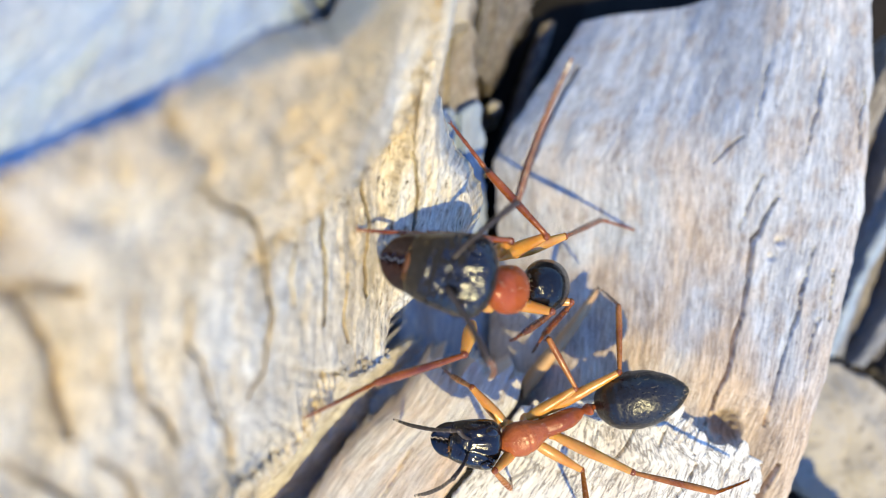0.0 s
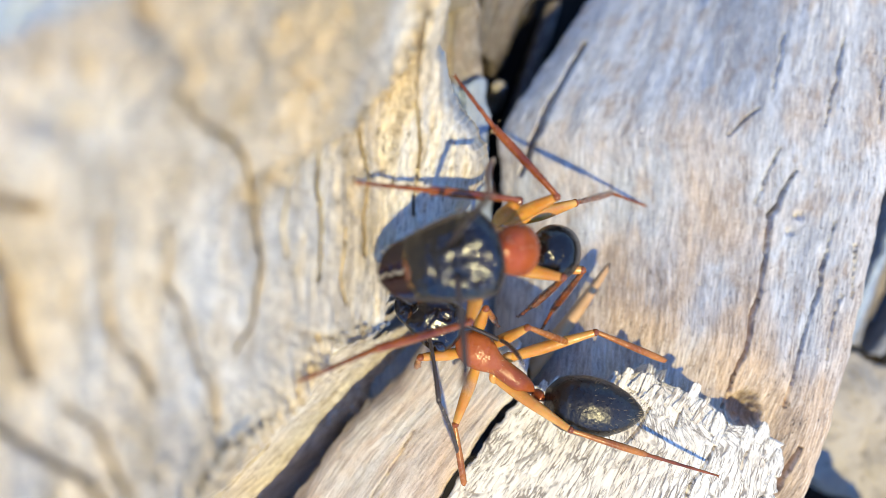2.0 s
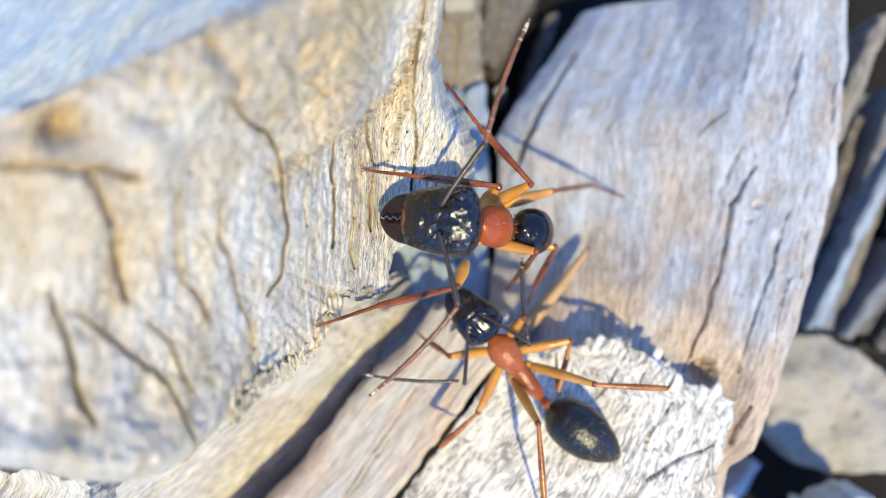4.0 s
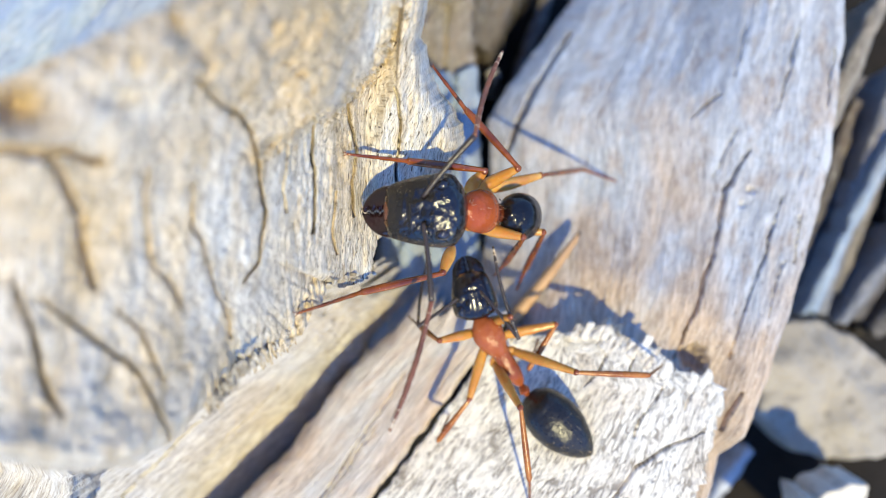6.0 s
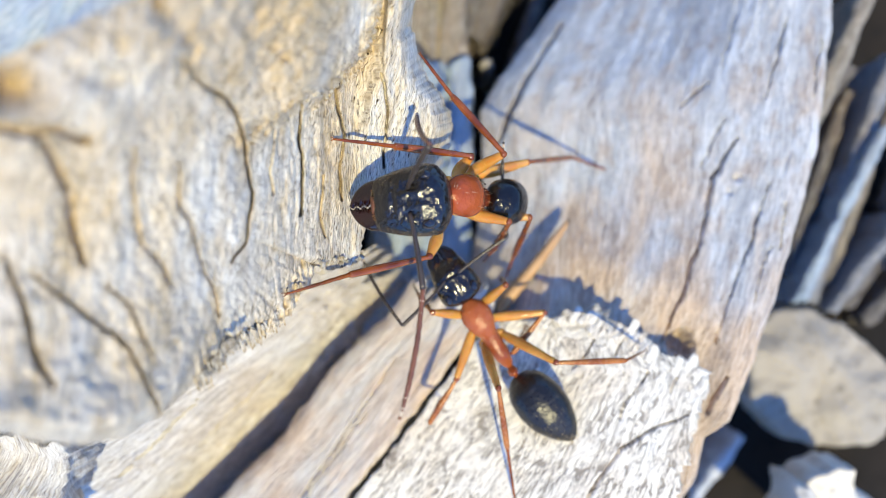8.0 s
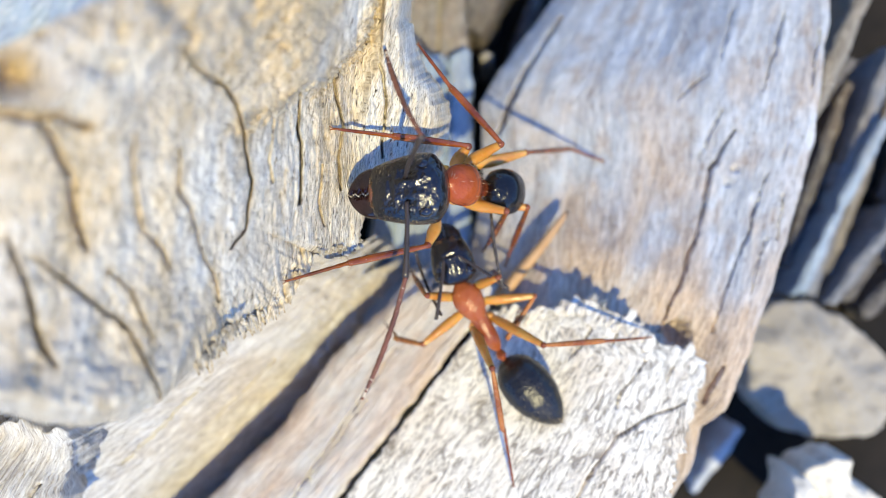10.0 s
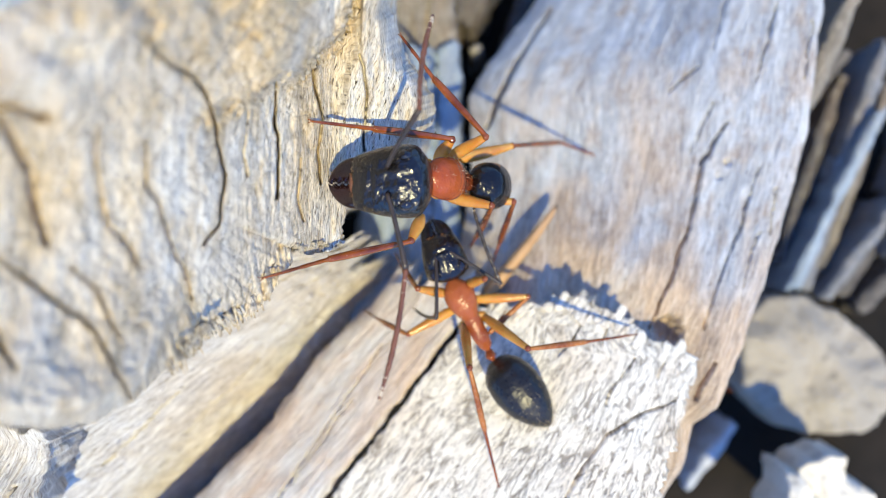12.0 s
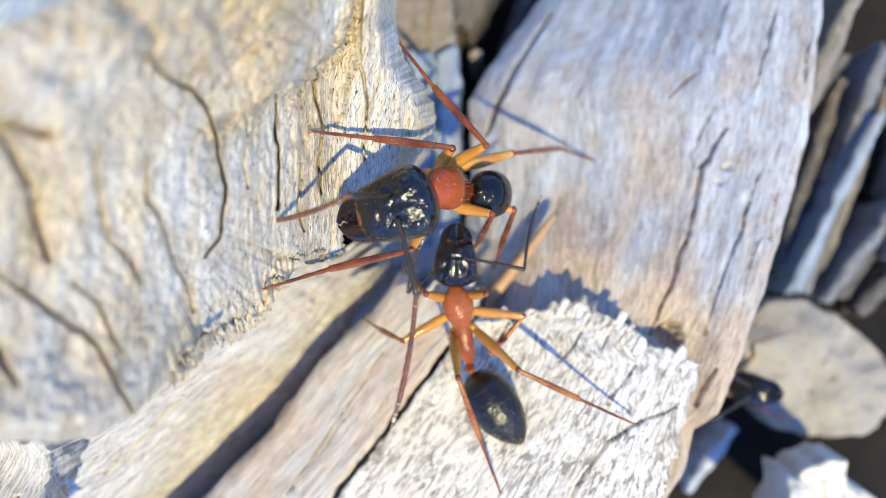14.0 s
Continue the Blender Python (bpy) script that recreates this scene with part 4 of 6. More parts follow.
def make_ant(name, label, major, seed):
    """An ant at rest, head along +x; its moving parts have their joints at their own origins."""
    root = tagged(new(name), label, "ant")
    k = 1.14 if major else 0.86
    p = {"root": root}
    # thorax: neck at x = 0, petiole at x = -4 k
    th = loft("thorax", [(0.10 * k, 0, 0.0, 0.10, 0.10, 0.10), (-0.05 * k, 0, 0.02, 0.36, 0.30, 0.32), (-0.45 * k, 0, 0.06, 0.74, 0.58, 0.55), (-0.95 * k, 0, 0.10, 0.86, 0.70, 0.62),
                         (-1.45 * k, 0, 0.08, 0.84, 0.66, 0.62), (-1.85 * k, 0, 0.02, 0.74, 0.56, 0.60), (-2.15 * k, 0, -0.04, 0.66, 0.50, 0.58), (-2.7 * k, 0, -0.12, 0.56, 0.44, 0.56),
                         (-3.3 * k, 0, -0.2, 0.46, 0.38, 0.50), (-3.75 * k, 0, -0.26, 0.34, 0.30, 0.36), (-4.0 * k, 0, -0.3, 0.14, 0.14, 0.14)] if major else
              [(0.12, 0, 0.0, 0.10, 0.10, 0.10), (-0.02, 0, 0.02, 0.26, 0.24, 0.24), (-0.35, 0, 0.05, 0.58, 0.46, 0.44), (-0.85, 0, 0.10, 0.74, 0.58, 0.5),
               (-1.35, 0, 0.12, 0.66, 0.58, 0.52), (-1.75, 0, 0.08, 0.50, 0.50, 0.5), (-2.05, 0, 0.02, 0.42, 0.44, 0.48), (-2.6, 0, 0.0, 0.42, 0.48, 0.48),
               (-3.2, 0, -0.04, 0.40, 0.48, 0.44), (-3.65, 0, -0.14, 0.30, 0.30, 0.32), (-3.95, 0, -0.22, 0.13, 0.13, 0.13)], 90, 30, sutures)
    p["thorax"] = part("thorax", th, RED if major else RUSSET, root, "brick red thorax")
    part("bristles", bristles("bristles", th, 26, 0.22, lambda c: c.z > 0.1, seed + 1), HAIR, p["thorax"])
    tail = -4.0 * k if major else -3.95
    part("petiole", loft("petiole", [(tail + 0.05, 0, -0.22, 0.10, 0.10, 0.10), (tail - 0.1, 0, -0.18, 0.22, 0.36, 0.16), (tail - 0.28, 0, -0.14, 0.26, 0.46, 0.18),
                                     (tail - 0.42, 0, -0.2, 0.18, 0.22, 0.16), (tail - 0.6, 0, -0.22, 0.10, 0.1, 0.1)], 16, 16), RED if major else RUSSET, root, "upright brown red scale")
    for side in (1, -1):
        hole = part("spiracle", loft("spiracle", [(0.09, 0, 0, 0.01, 0.01, 0.01), (0.05, 0, 0, 0.05, 0.02, 0.02), (-0.05, 0, 0, 0.05, 0.02, 0.02), (-0.09, 0, 0, 0.01, 0.01, 0.01)], 8, 10), DARK_BROWN, p["thorax"], "dark breathing pore")
        hole.matrix_basis = pose(-1.62 * k * MM, side * (0.42 if major else 0.33) * k * MM, (0.60 if major else 0.53) * k * MM, -side * 35)
    # gaster, joint at its front
    gl, gw = (3.5, 2.1) if major else (4.05, 2.45)
    ga = loft("gaster", [(0.0, 0, -0.1, 0.08, 0.08, 0.08), (-0.12, 0, -0.06, 0.30 * gw * 0.7, 0.30, 0.30), (-0.16 * gl, 0, 0, 0.42 * gw, 0.40 * gw, 0.36 * gw), (-0.40 * gl, 0, 0.02, 0.50 * gw, 0.47 * gw, 0.42 * gw),
                         (-0.62 * gl, 0, 0.0, 0.46 * gw, 0.43 * gw, 0.40 * gw), (-0.82 * gl, 0, -0.06, 0.32 * gw, 0.30 * gw, 0.28 * gw), (-0.94 * gl, 0, -0.10, 0.17 * gw, 0.15 * gw, 0.15 * gw),
                         (-1.0 * gl, 0, -0.12, 0.05 * gw, 0.05 * gw, 0.05 * gw)], 60, 36,
              lambda x, y, z: (x, y * plate(x, gl), (z) * plate(x, gl)))
    p["gaster"] = part("gaster", ga, BLACK_POLISH if major else BLACK_SATIN, root, "black banded satin gaster")
    part("bristles", bristles("bristles", ga, 110, 0.22, lambda c: c.z > -0.2 and c.x < -0.45 * gl, seed + 2), HAIR, p["gaster"])
    # head, joint at the nape
    hl, hw = (2.98, 2.74) if major else (2.2, 2.1)
    he = loft("head", [(-0.02, 0, -0.1, 0.10 * hw, 0.12, 0.15), (0.0, 0, -0.05, 0.30 * hw, 0.17 * hw, 0.2 * hw), (0.06 * hl, 0, 0, 0.42 * hw, 0.25 * hw, 0.26 * hw), (0.17 * hl, 0, 0, 0.485 * hw, 0.31 * hw, 0.30 * hw),
                       (0.32 * hl, 0, 0, 0.50 * hw, 0.335 * hw, 0.31 * hw), (0.50 * hl, 0, 0, 0.485 * hw, 0.33 * hw, 0.30 * hw), (0.68 * hl, 0, -0.02, 0.45 * hw, 0.30 * hw, 0.27 * hw), (0.84 * hl, 0, -0.05, 0.405 * hw, 0.25 * hw, 0.22 * hw),
                       (0.95 * hl, 0, -0.09, 0.365 * hw, 0.20 * hw, 0.18 * hw), (1.0 * hl, 0, -0.12, 0.30 * hw, 0.13 * hw, 0.12 * hw), (1.02 * hl, 0, -0.14, 0.20 * hw, 0.05 * hw, 0.05 * hw)], 72, 72, head_shape(hl, hw), 2.35)
    p["head"] = part("head", he, BLACK if major else BLACK_FINE, root, "large black glossy head" if major else "black glossy head")
    part("bristles", bristles("bristles", he, 130, 0.07, lambda c: c.z > 0.2 and c.x > 0.2 * hl, seed + 3), HAIR, p["head"])
    part("fringe", bristles("fringe", he, 46, 0.13, lambda q: q.x > 0.95 * hl and abs(q.y) < 0.22 * hw and q.z > -0.05, seed + 4), GOLD, p["head"], "short golden bristles over the jaws")
    for side in (1, -1):
        er = 0.075 * hw if major else 0.105 * hw
        eye = part("eye", loft("eye", [(-1.25 * er, 0, 0, 0.02, 0.02, 0.02), (-er, 0, 0, 0.62 * er, 0.45 * er, 0.4 * er), (0, 0, 0, er, 0.75 * er, 0.6 * er), (er, 0, 0, 0.62 * er, 0.45 * er, 0.4 * er), (1.25 * er, 0, 0, 0.02, 0.02, 0.02)], 14, 16), EYE, p["head"])
        eye.matrix_basis = pose(0.27 * hl * MM, side * 0.335 * hw * MM, 0.275 * hw * MM, -side * 38, 0, 0)
        jaw = part("mandible", jaw_mesh(0.355 * hw, 0.44 * hw, side), MAROON if major else BLACK_FINE, p["head"], "dark red toothed jaw" if major else "black toothed jaw")
        jaw.matrix_basis = pose(0.93 * hl * MM, 0, -0.05 * hw * MM)
    row = [limb("teeth", [(0.99 * hl + (0.04 + 0.036 * j) * hw, -0.05 * hw * (j % 2 * 2 - 1), 0.045 * hw - 0.008 * hw * j), (0.99 * hl + (0.04 + 0.036 * j) * hw, 0, 0.065 * hw - 0.008 * hw * j),
                                 (0.99 * hl + (0.04 + 0.036 * j) * hw, 0.05 * hw * (j % 2 * 2 - 1), 0.045 * hw - 0.008 * hw * j)], (0.026 * hw, 0.02 * hw, 0.006 * hw), 5, 6) for j in range(8)]
    for tooth in row:
        part("tooth", tooth, TOOTH, p["head"], "grey horny tooth")
    clyp = part("clypeus", loft("clypeus", [(0.95 * hl, -0.0, -0.02, 0.13 * hw, 0.165 * hw, 0.02), (0.98 * hl, 0, -0.02, 0.15 * hw, 0.16 * hw, 0.02), (1.01 * hl, 0, -0.04, 0.15 * hw, 0.13 * hw, 0.02), (1.03 * hl, 0, -0.06, 0.12 * hw, 0.08 * hw, 0.02)], 10, 20), RUST if major else BLACK, p["head"], "rusty front rim of the face" if major else "")
    # feelers
    sl, fl = (2.85, 4.7) if major else (2.9, 4.3)
    r = 0.105 if major else 0.085
    for side in ("left", "right"):
        p["scape_" + side] = part("scape", limb("scape", [(0, 0, 0), (0.3 * sl, 0.04, 0.05), (0.7 * sl, 0.03, 0.04), (sl, 0, 0)], (0.75 * r, 0.85 * r, r, 1.15 * r), 16, 10, 0, 10, 0.1, seed), DARK_BROWN, root, "dark brown feeler shaft")
        n_seg = 11
        fun = part("funiculus", limb("funiculus", [(0, 0, 0), (0.35 * fl, 0.08, 0.02), (0.7 * fl, 0.03, 0.02), (fl, -0.12, 0)], (0.85 * r, 0.92 * r, 0.95 * r, 0.55 * r), 1 + 4 * n_seg, 10, 0.10), RUST if major else DARK_BROWN, root, "jointed rust brown feeler whip" if major else "")
        p["funiculus_" + side] = fun
        for j in range(1, n_seg):
            f = j / n_seg
            ring = part("joint", limb("joint", [(-0.035, 0, 0), (0, 0, 0), (0.035, 0, 0)], (0.80 * r, 1.0 * r, 0.80 * r), 5, 10), BUFF, fun)
            c = spline([(0, 0, 0), (0.35 * fl, 0.08, 0.02), (0.7 * fl, 0.03, 0.02), (fl, -0.12, 0)], 201)[int(200 * f)]
            taper = 1.0 if f < 0.75 else 1 - 0.9 * (f - 0.75)
            ring.matrix_basis = Matrix.LocRotScale(Vector(c) * MM, None, (1, taper, taper))
        part("tip", limb("tip", [(0.9 * fl, -0.075, 0), (0.96 * fl, -0.1, 0), (1.0 * fl + 0.03, -0.122, 0)], (0.72 * r, 0.66 * r, 0.4 * r), 8, 10), BUFF, fun, "pale feeler tip")
    return p


def plate(x, gl):
    """Overlapping plates: slight steps down at the rear of each."""
    f = np.clip(-x / gl, 0, 1)
    return 1 + 0.022 * ((f * 4.3) % 1.0) * (f > 0.2) - 0.012


def add_legs(p, major, seed, lengths):
    """Six legs of coxa, femur, tibia and tarsus; lengths: femur, tibia, tarsus for each pair."""
    k = 1.0 if major else 0.86
    f = 1.12 if major else 1.0
    for pair, at in (("front", 0.75), ("mid", 1.7), ("hind", 2.75)):
        for side, sy in (("left", 1), ("right", -1)):
            leg = pair + "_" + side
            lf, lt, la = lengths[leg] if leg in lengths else lengths[pair]
            part("coxa", loft("coxa", [(-at * k + 0.35, sy * 0.30, -0.40, 0.05, 0.05, 0.05), (-at * k + 0.15, sy * 0.42, -0.46, 0.26 * f, 0.26 * f, 0.30 * f), (-at * k - 0.12, sy * 0.52, -0.56, 0.24 * f, 0.24 * f, 0.28 * f), (-at * k - 0.34, sy * 0.56, -0.62, 0.05, 0.05, 0.05)], 12, 14),
                 AMBER, p["root"], "amber hip joint")
            p["femur_" + leg] = part("femur", limb("femur", [(-0.12, 0, 0), (0.10 * lf, 0, 0.0), (0.4 * lf, 0.0, 0.03), (0.85 * lf, 0, 0.02), (lf, 0, 0)], (0.13 * f, 0.21 * f, 0.25 * f, 0.165 * f, 0.13 * f), 20, 14, 0, 10, 0.12, seed), AMBER, p["root"], "amber upper leg")
            part("knee", limb("knee", [(lf - 0.16, 0, 0), (lf - 0.02, 0, 0.01), (lf + 0.10, 0, 0)], (0.125 * f, 0.15 * f, 0.07 * f), 8, 12), BROWN, p["femur_" + leg], "red brown knee")
            p["tibia_" + leg] = part("tibia", limb("tibia", [(-0.05, 0, 0), (0.15 * lt, 0, 0.02), (0.6 * lt, 0, 0.02), (0.95 * lt, 0, 0), (lt + 0.03, 0, 0)], (0.085 * f, 0.105 * f, 0.145 * f, 0.13 * f, 0.09 * f), 18, 12, 0, 26 if major else 12, 0.16 if major else 0.1, seed + 1), BROWN if major else HONEY, p["root"], "red brown bristly shin")
            p["tarsus_" + leg] = part("tarsus", limb("tarsus", [(-0.03, 0, 0), (0.3 * la, 0, 0.02), (0.7 * la, 0, 0.02), (la, 0, 0)], (0.085 * f, 0.07 * f, 0.06 * f, 0.04 * f), 21, 10, 0.10, 18 if major else 8, 0.1, seed + 2), BROWN, p["root"], "thin jointed foot")
            shin = p["tibia_" + leg]
            if major:
                part("bristles", bristles("bristles", shin.data, 46, 0.17, lambda c: c.x > 0.2, seed + 5), HAIR, shin)
            for claw in (1, -1):
                part("claw", limb("claw", [(la - 0.02, 0, 0), (la + 0.10, claw * 0.05, 0.01), (la + 0.16, claw * 0.07, -0.06)], (0.028, 0.022, 0.008), 6, 6), BROWN, p["tarsus_" + leg])


def aim(a, b, up=(0, 0, 1)):
    """A pose at a (mm) whose x axis points to b."""
    x = (Vector(b) - Vector(a)).normalized()
    y = Vector(up).cross(x)
    y = y.normalized() if y.length > 1e-6 else Vector((0, 1, 0))
    z = x.cross(y)
    m = Matrix((x, y, z)).transposed().to_4x4()
    m.translation = Vector(a) * MM
    return m


def bent(a, b, l1, l2, pole=(0, 0, 1)):
    """The middle joint of two links from a towards b, bent to the pole's side (mm)."""
    a, b = Vector(a), Vector(b)
    d = b - a
    r = min(max(d.length, abs(l1 - l2) + 0.05), l1 + l2 - 0.01)
    d.normalize()
    c = (l1 * l1 + r * r - l2 * l2) / (2 * r)
    h = math.sqrt(max(l1 * l1 - c * c, 0))
    side = Vector(pole) - d * Vector(pole).dot(d)
    side = side.normalized() if side.length > 1e-6 else Vector((0, 0, 1))
    return a + d * c + side * h, a + d * r


def key(ob, rows):
    """walk(), with rows put in between where a part turns far."""
    full = [rows[0]]
    for t, m in rows[1:]:
        t0, m0 = full[-1]
        q0, q1 = m0.to_quaternion(), m.to_quaternion()
        turn = q0.rotation_difference(q1).angle
        turn = min(turn, 2 * math.pi - turn)
        for k in range(1, int(turn / radians(60)) + 1):
            f = k / (int(turn / radians(60)) + 1)
            full.append((t0 + (t - t0) * f, Matrix.LocRotScale(m0.translation.lerp(m.translation, f), q0.slerp(q1, f), None)))
        full.append((t, m))
    walk(ob, full)


def at_time(rows, t):
    """Numbers of a table at t seconds, straight between its rows."""
    times = [r[0] for r in rows]
    return [float(np.interp(t, times, [r[k] for r in rows])) for k in range(1, len(rows[0]))]


# ---- where the ants' joints are, in mm: seconds, then places ----
SOLDIER_HEAD = [
    (0.0, 1.73, -1.08, 31.10, -2.16, -0.23, 30.68),
    (0.5, 1.72, -1.08, 31.10, -2.25, -1.19, 30.69),
    (1.0, 1.65, -1.42, 31.10, -2.15, -2.59, 30.69),
    (1.5, 1.75, -1.42, 31.10, -2.03, -2.66, 30.70),
    (2.0, 1.67, -1.40, 31.10, -2.21, -2.29, 30.69),
    (2.5, 1.59, -1.31, 31.10, -2.38, -1.51, 30.69),
    (3.0, 1.64, -1.26, 31.10, -2.33, -1.04, 30.70),
    (5.5, 1.77, -1.57, 31.10, -2.21, -1.41, 30.71),
    (6.0, 1.74, -1.46, 31.10, -2.24, -1.53, 30.70),
    (6.5, 1.75, -1.57, 31.10, -2.23, -1.65, 30.70),
    (7.0, 1.77, -1.55, 31.10, -2.21, -1.66, 30.71),
    (7.5, 1.75, -1.72, 31.10, -2.22, -1.84, 30.70),
    (8.0, 1.75, -1.61, 31.10, -2.21, -2.03, 30.71),
    (10.5, 1.74, -1.64, 31.10, -2.23, -1.97, 30.71),
    (11.0, 1.79, -1.79, 31.10, -2.18, -2.11, 30.71),
    (11.5, 1.76, -1.73, 31.10, -2.20, -2.15, 30.71),
    (12.0, 1.78, -1.64, 31.10, -2.20, -1.72, 30.71),
    (12.5, 1.84, -1.52, 31.10, -2.13, -1.72, 30.71),
    (13.0, 1.85, -1.70, 31.10, -2.10, -2.22, 30.71),
    (13.5, 1.90, -1.82, 31.10, -2.01, -2.57, 30.71),
    (14.0, 1.93, -1.79, 31.10, -1.89, -2.91, 30.71),
]
SOLDIER_LEFT_ANTENNA = [
    (0.0, 1.39, -3.32, 33.15, 1.79, -4.66, 28.66),
    (0.5, 1.62, -3.97, 32.34, 3.41, -6.50, 28.81),
    (1.0, 0.83, -5.05, 32.32, 0.63, -4.10, 36.92),
    (1.5, 1.31, -4.98, 32.36, 1.04, -4.26, 37.00),
    (2.0, 0.51, -4.98, 32.28, 0.39, -4.57, 36.96),
    (2.5, 0.53, -4.64, 32.09, -3.46, -6.76, 33.39),
    (3.0, 0.84, -4.38, 31.93, -3.12, -6.57, 30.65),
    (5.5, 0.89, -4.72, 31.99, 0.19, -9.19, 33.28),
    (6.0, 0.54, -4.76, 32.03, -0.68, -9.13, 33.27),
    (6.5, -0.01, -4.90, 31.96, -2.43, -8.72, 33.24),
    (7.0, 0.07, -4.89, 31.96, -2.00, -8.91, 33.25),
    (7.5, 0.80, -5.01, 31.95, 0.28, -9.51, 33.19),
    (8.0, 0.79, -5.03, 31.99, 0.21, -9.51, 33.26),
    (10.5, 0.18, -5.07, 31.96, -1.16, -9.39, 33.25),
    (11.0, 0.83, -5.16, 31.91, 0.49, -9.71, 33.05),
    (11.5, 0.68, -5.17, 31.92, -0.41, -9.73, 31.60),
    (12.0, 0.94, -4.89, 31.84, 0.26, -9.40, 32.95),
    (12.5, 1.32, -4.72, 31.87, 1.31, -9.28, 33.03),
    (13.0, 0.74, -5.18, 31.96, -0.46, -9.70, 31.45),
    (13.5, 0.81, -5.38, 31.97, -0.54, -9.88, 32.00),
    (14.0, 1.30, -5.41, 32.00, 0.63, -10.01, 32.70),
]
SOLDIER_RIGHT_ANTENNA = [
    (0.0, 2.43, 1.54, 31.25, 3.75, 5.75, 32.84),
    (0.5, 1.86, 0.24, 33.85, -1.57, 0.62, 30.65),
    (1.0, -0.13, -1.00, 34.56, -1.08, -0.82, 29.96),
    (1.5, -0.48, -1.30, 34.53, -1.08, -0.64, 29.91),
    (2.0, 1.10, -0.05, 34.09, 1.39, 1.55, 29.68),
    (2.5, 1.98, 1.11, 32.07, 3.92, 5.38, 31.75),
    (3.0, 1.84, 1.51, 32.18, 3.67, 5.49, 33.88),
    (5.5, 1.78, 1.31, 32.14, 1.92, 5.09, 29.34),
    (6.0, 2.02, 1.11, 32.13, 2.97, 4.85, 29.46),
    (6.5, 1.83, 0.39, 33.50, 2.80, 4.31, 31.11),
    (7.0, 2.02, 1.03, 32.13, 2.83, 4.77, 29.41),
    (7.5, 1.22, -0.25, 34.19, 0.83, 2.41, 30.33),
    (8.0, 1.11, -0.04, 34.12, 0.23, 1.71, 29.84),
    (10.5, 0.84, -0.15, 34.26, -1.07, 3.51, 32.01),
    (11.0, 0.19, -0.10, 34.26, -2.78, 2.21, 31.44),
    (11.5, 0.98, -0.20, 34.18, 0.17, 3.00, 30.84),
    (12.0, 1.54, 0.56, 33.56, 1.70, 4.50, 31.00),
    (12.5, 1.44, 0.41, 33.84, 1.41, 3.49, 30.30),
    (13.0, 1.00, -0.03, 34.11, -0.39, 1.57, 29.91),
    (13.5, -0.26, -1.58, 34.55, -3.84, -1.85, 31.51),
    (14.0, -0.70, -1.98, 34.41, -4.31, -2.95, 31.56),
]

WORKER_BODY = [
    (0.0, 2.41, -8.33, 24.30, 6.36, -6.92, 23.70, 10.56, -6.00, 24.00),
    (0.5, 2.42, -7.60, 24.30, 6.42, -6.83, 23.70, 10.58, -6.54, 24.00),
    (1.0, 2.53, -6.38, 24.30, 6.47, -6.88, 23.70, 10.36, -6.63, 24.00),
    (1.5, 1.92, -5.03, 24.30, 5.69, -7.04, 23.70, 9.49, -7.28, 24.00),
    (2.0, 0.45, -4.81, 24.30, 3.85, -7.40, 23.70, 8.49, -8.09, 24.00),
    (2.5, 1.84, -5.34, 24.30, 5.13, -8.59, 23.70, 9.66, -9.94, 24.00),
    (3.0, 2.42, -6.44, 24.30, 5.08, -9.53, 23.70, 9.06, -12.34, 24.00),
    (5.5, 2.35, -6.21, 24.30, 4.84, -9.52, 23.70, 8.73, -12.29, 24.00),
    (6.0, 2.32, -6.14, 24.30, 4.66, -9.77, 23.70, 8.20, -13.03, 24.00),
    (6.5, 2.10, -5.90, 24.30, 4.37, -9.60, 23.70, 7.71, -12.96, 24.00),
    (7.0, 2.57, -5.74, 24.30, 4.38, -9.66, 23.70, 7.26, -13.26, 24.00),
    (7.5, 2.68, -5.89, 24.30, 4.50, -9.60, 23.70, 7.37, -13.19, 24.00),
    (8.0, 2.35, -6.07, 24.30, 4.61, -9.53, 23.70, 7.72, -12.86, 24.00),
    (10.5, 2.03, -5.70, 24.30, 3.97, -9.30, 23.70, 6.98, -12.71, 24.00),
    (11.0, 2.48, -5.78, 24.30, 4.10, -9.27, 23.70, 7.07, -12.77, 24.00),
    (11.5, 2.26, -5.96, 24.30, 4.08, -9.19, 23.70, 7.17, -12.68, 24.00),
    (12.0, 2.37, -5.76, 24.30, 4.08, -9.09, 23.70, 6.93, -12.52, 24.00),
    (12.5, 2.33, -5.84, 24.30, 3.92, -9.27, 23.70, 6.88, -12.68, 24.00),
    (13.0, 2.28, -5.99, 24.30, 3.66, -9.38, 23.70, 6.64, -12.88, 24.00),
    (13.5, 2.01, -5.84, 24.30, 3.41, -9.40, 23.70, 6.23, -13.04, 24.00),
    (14.0, 2.48, -5.69, 24.30, 3.18, -9.45, 23.70, 5.71, -13.20, 24.00),
]
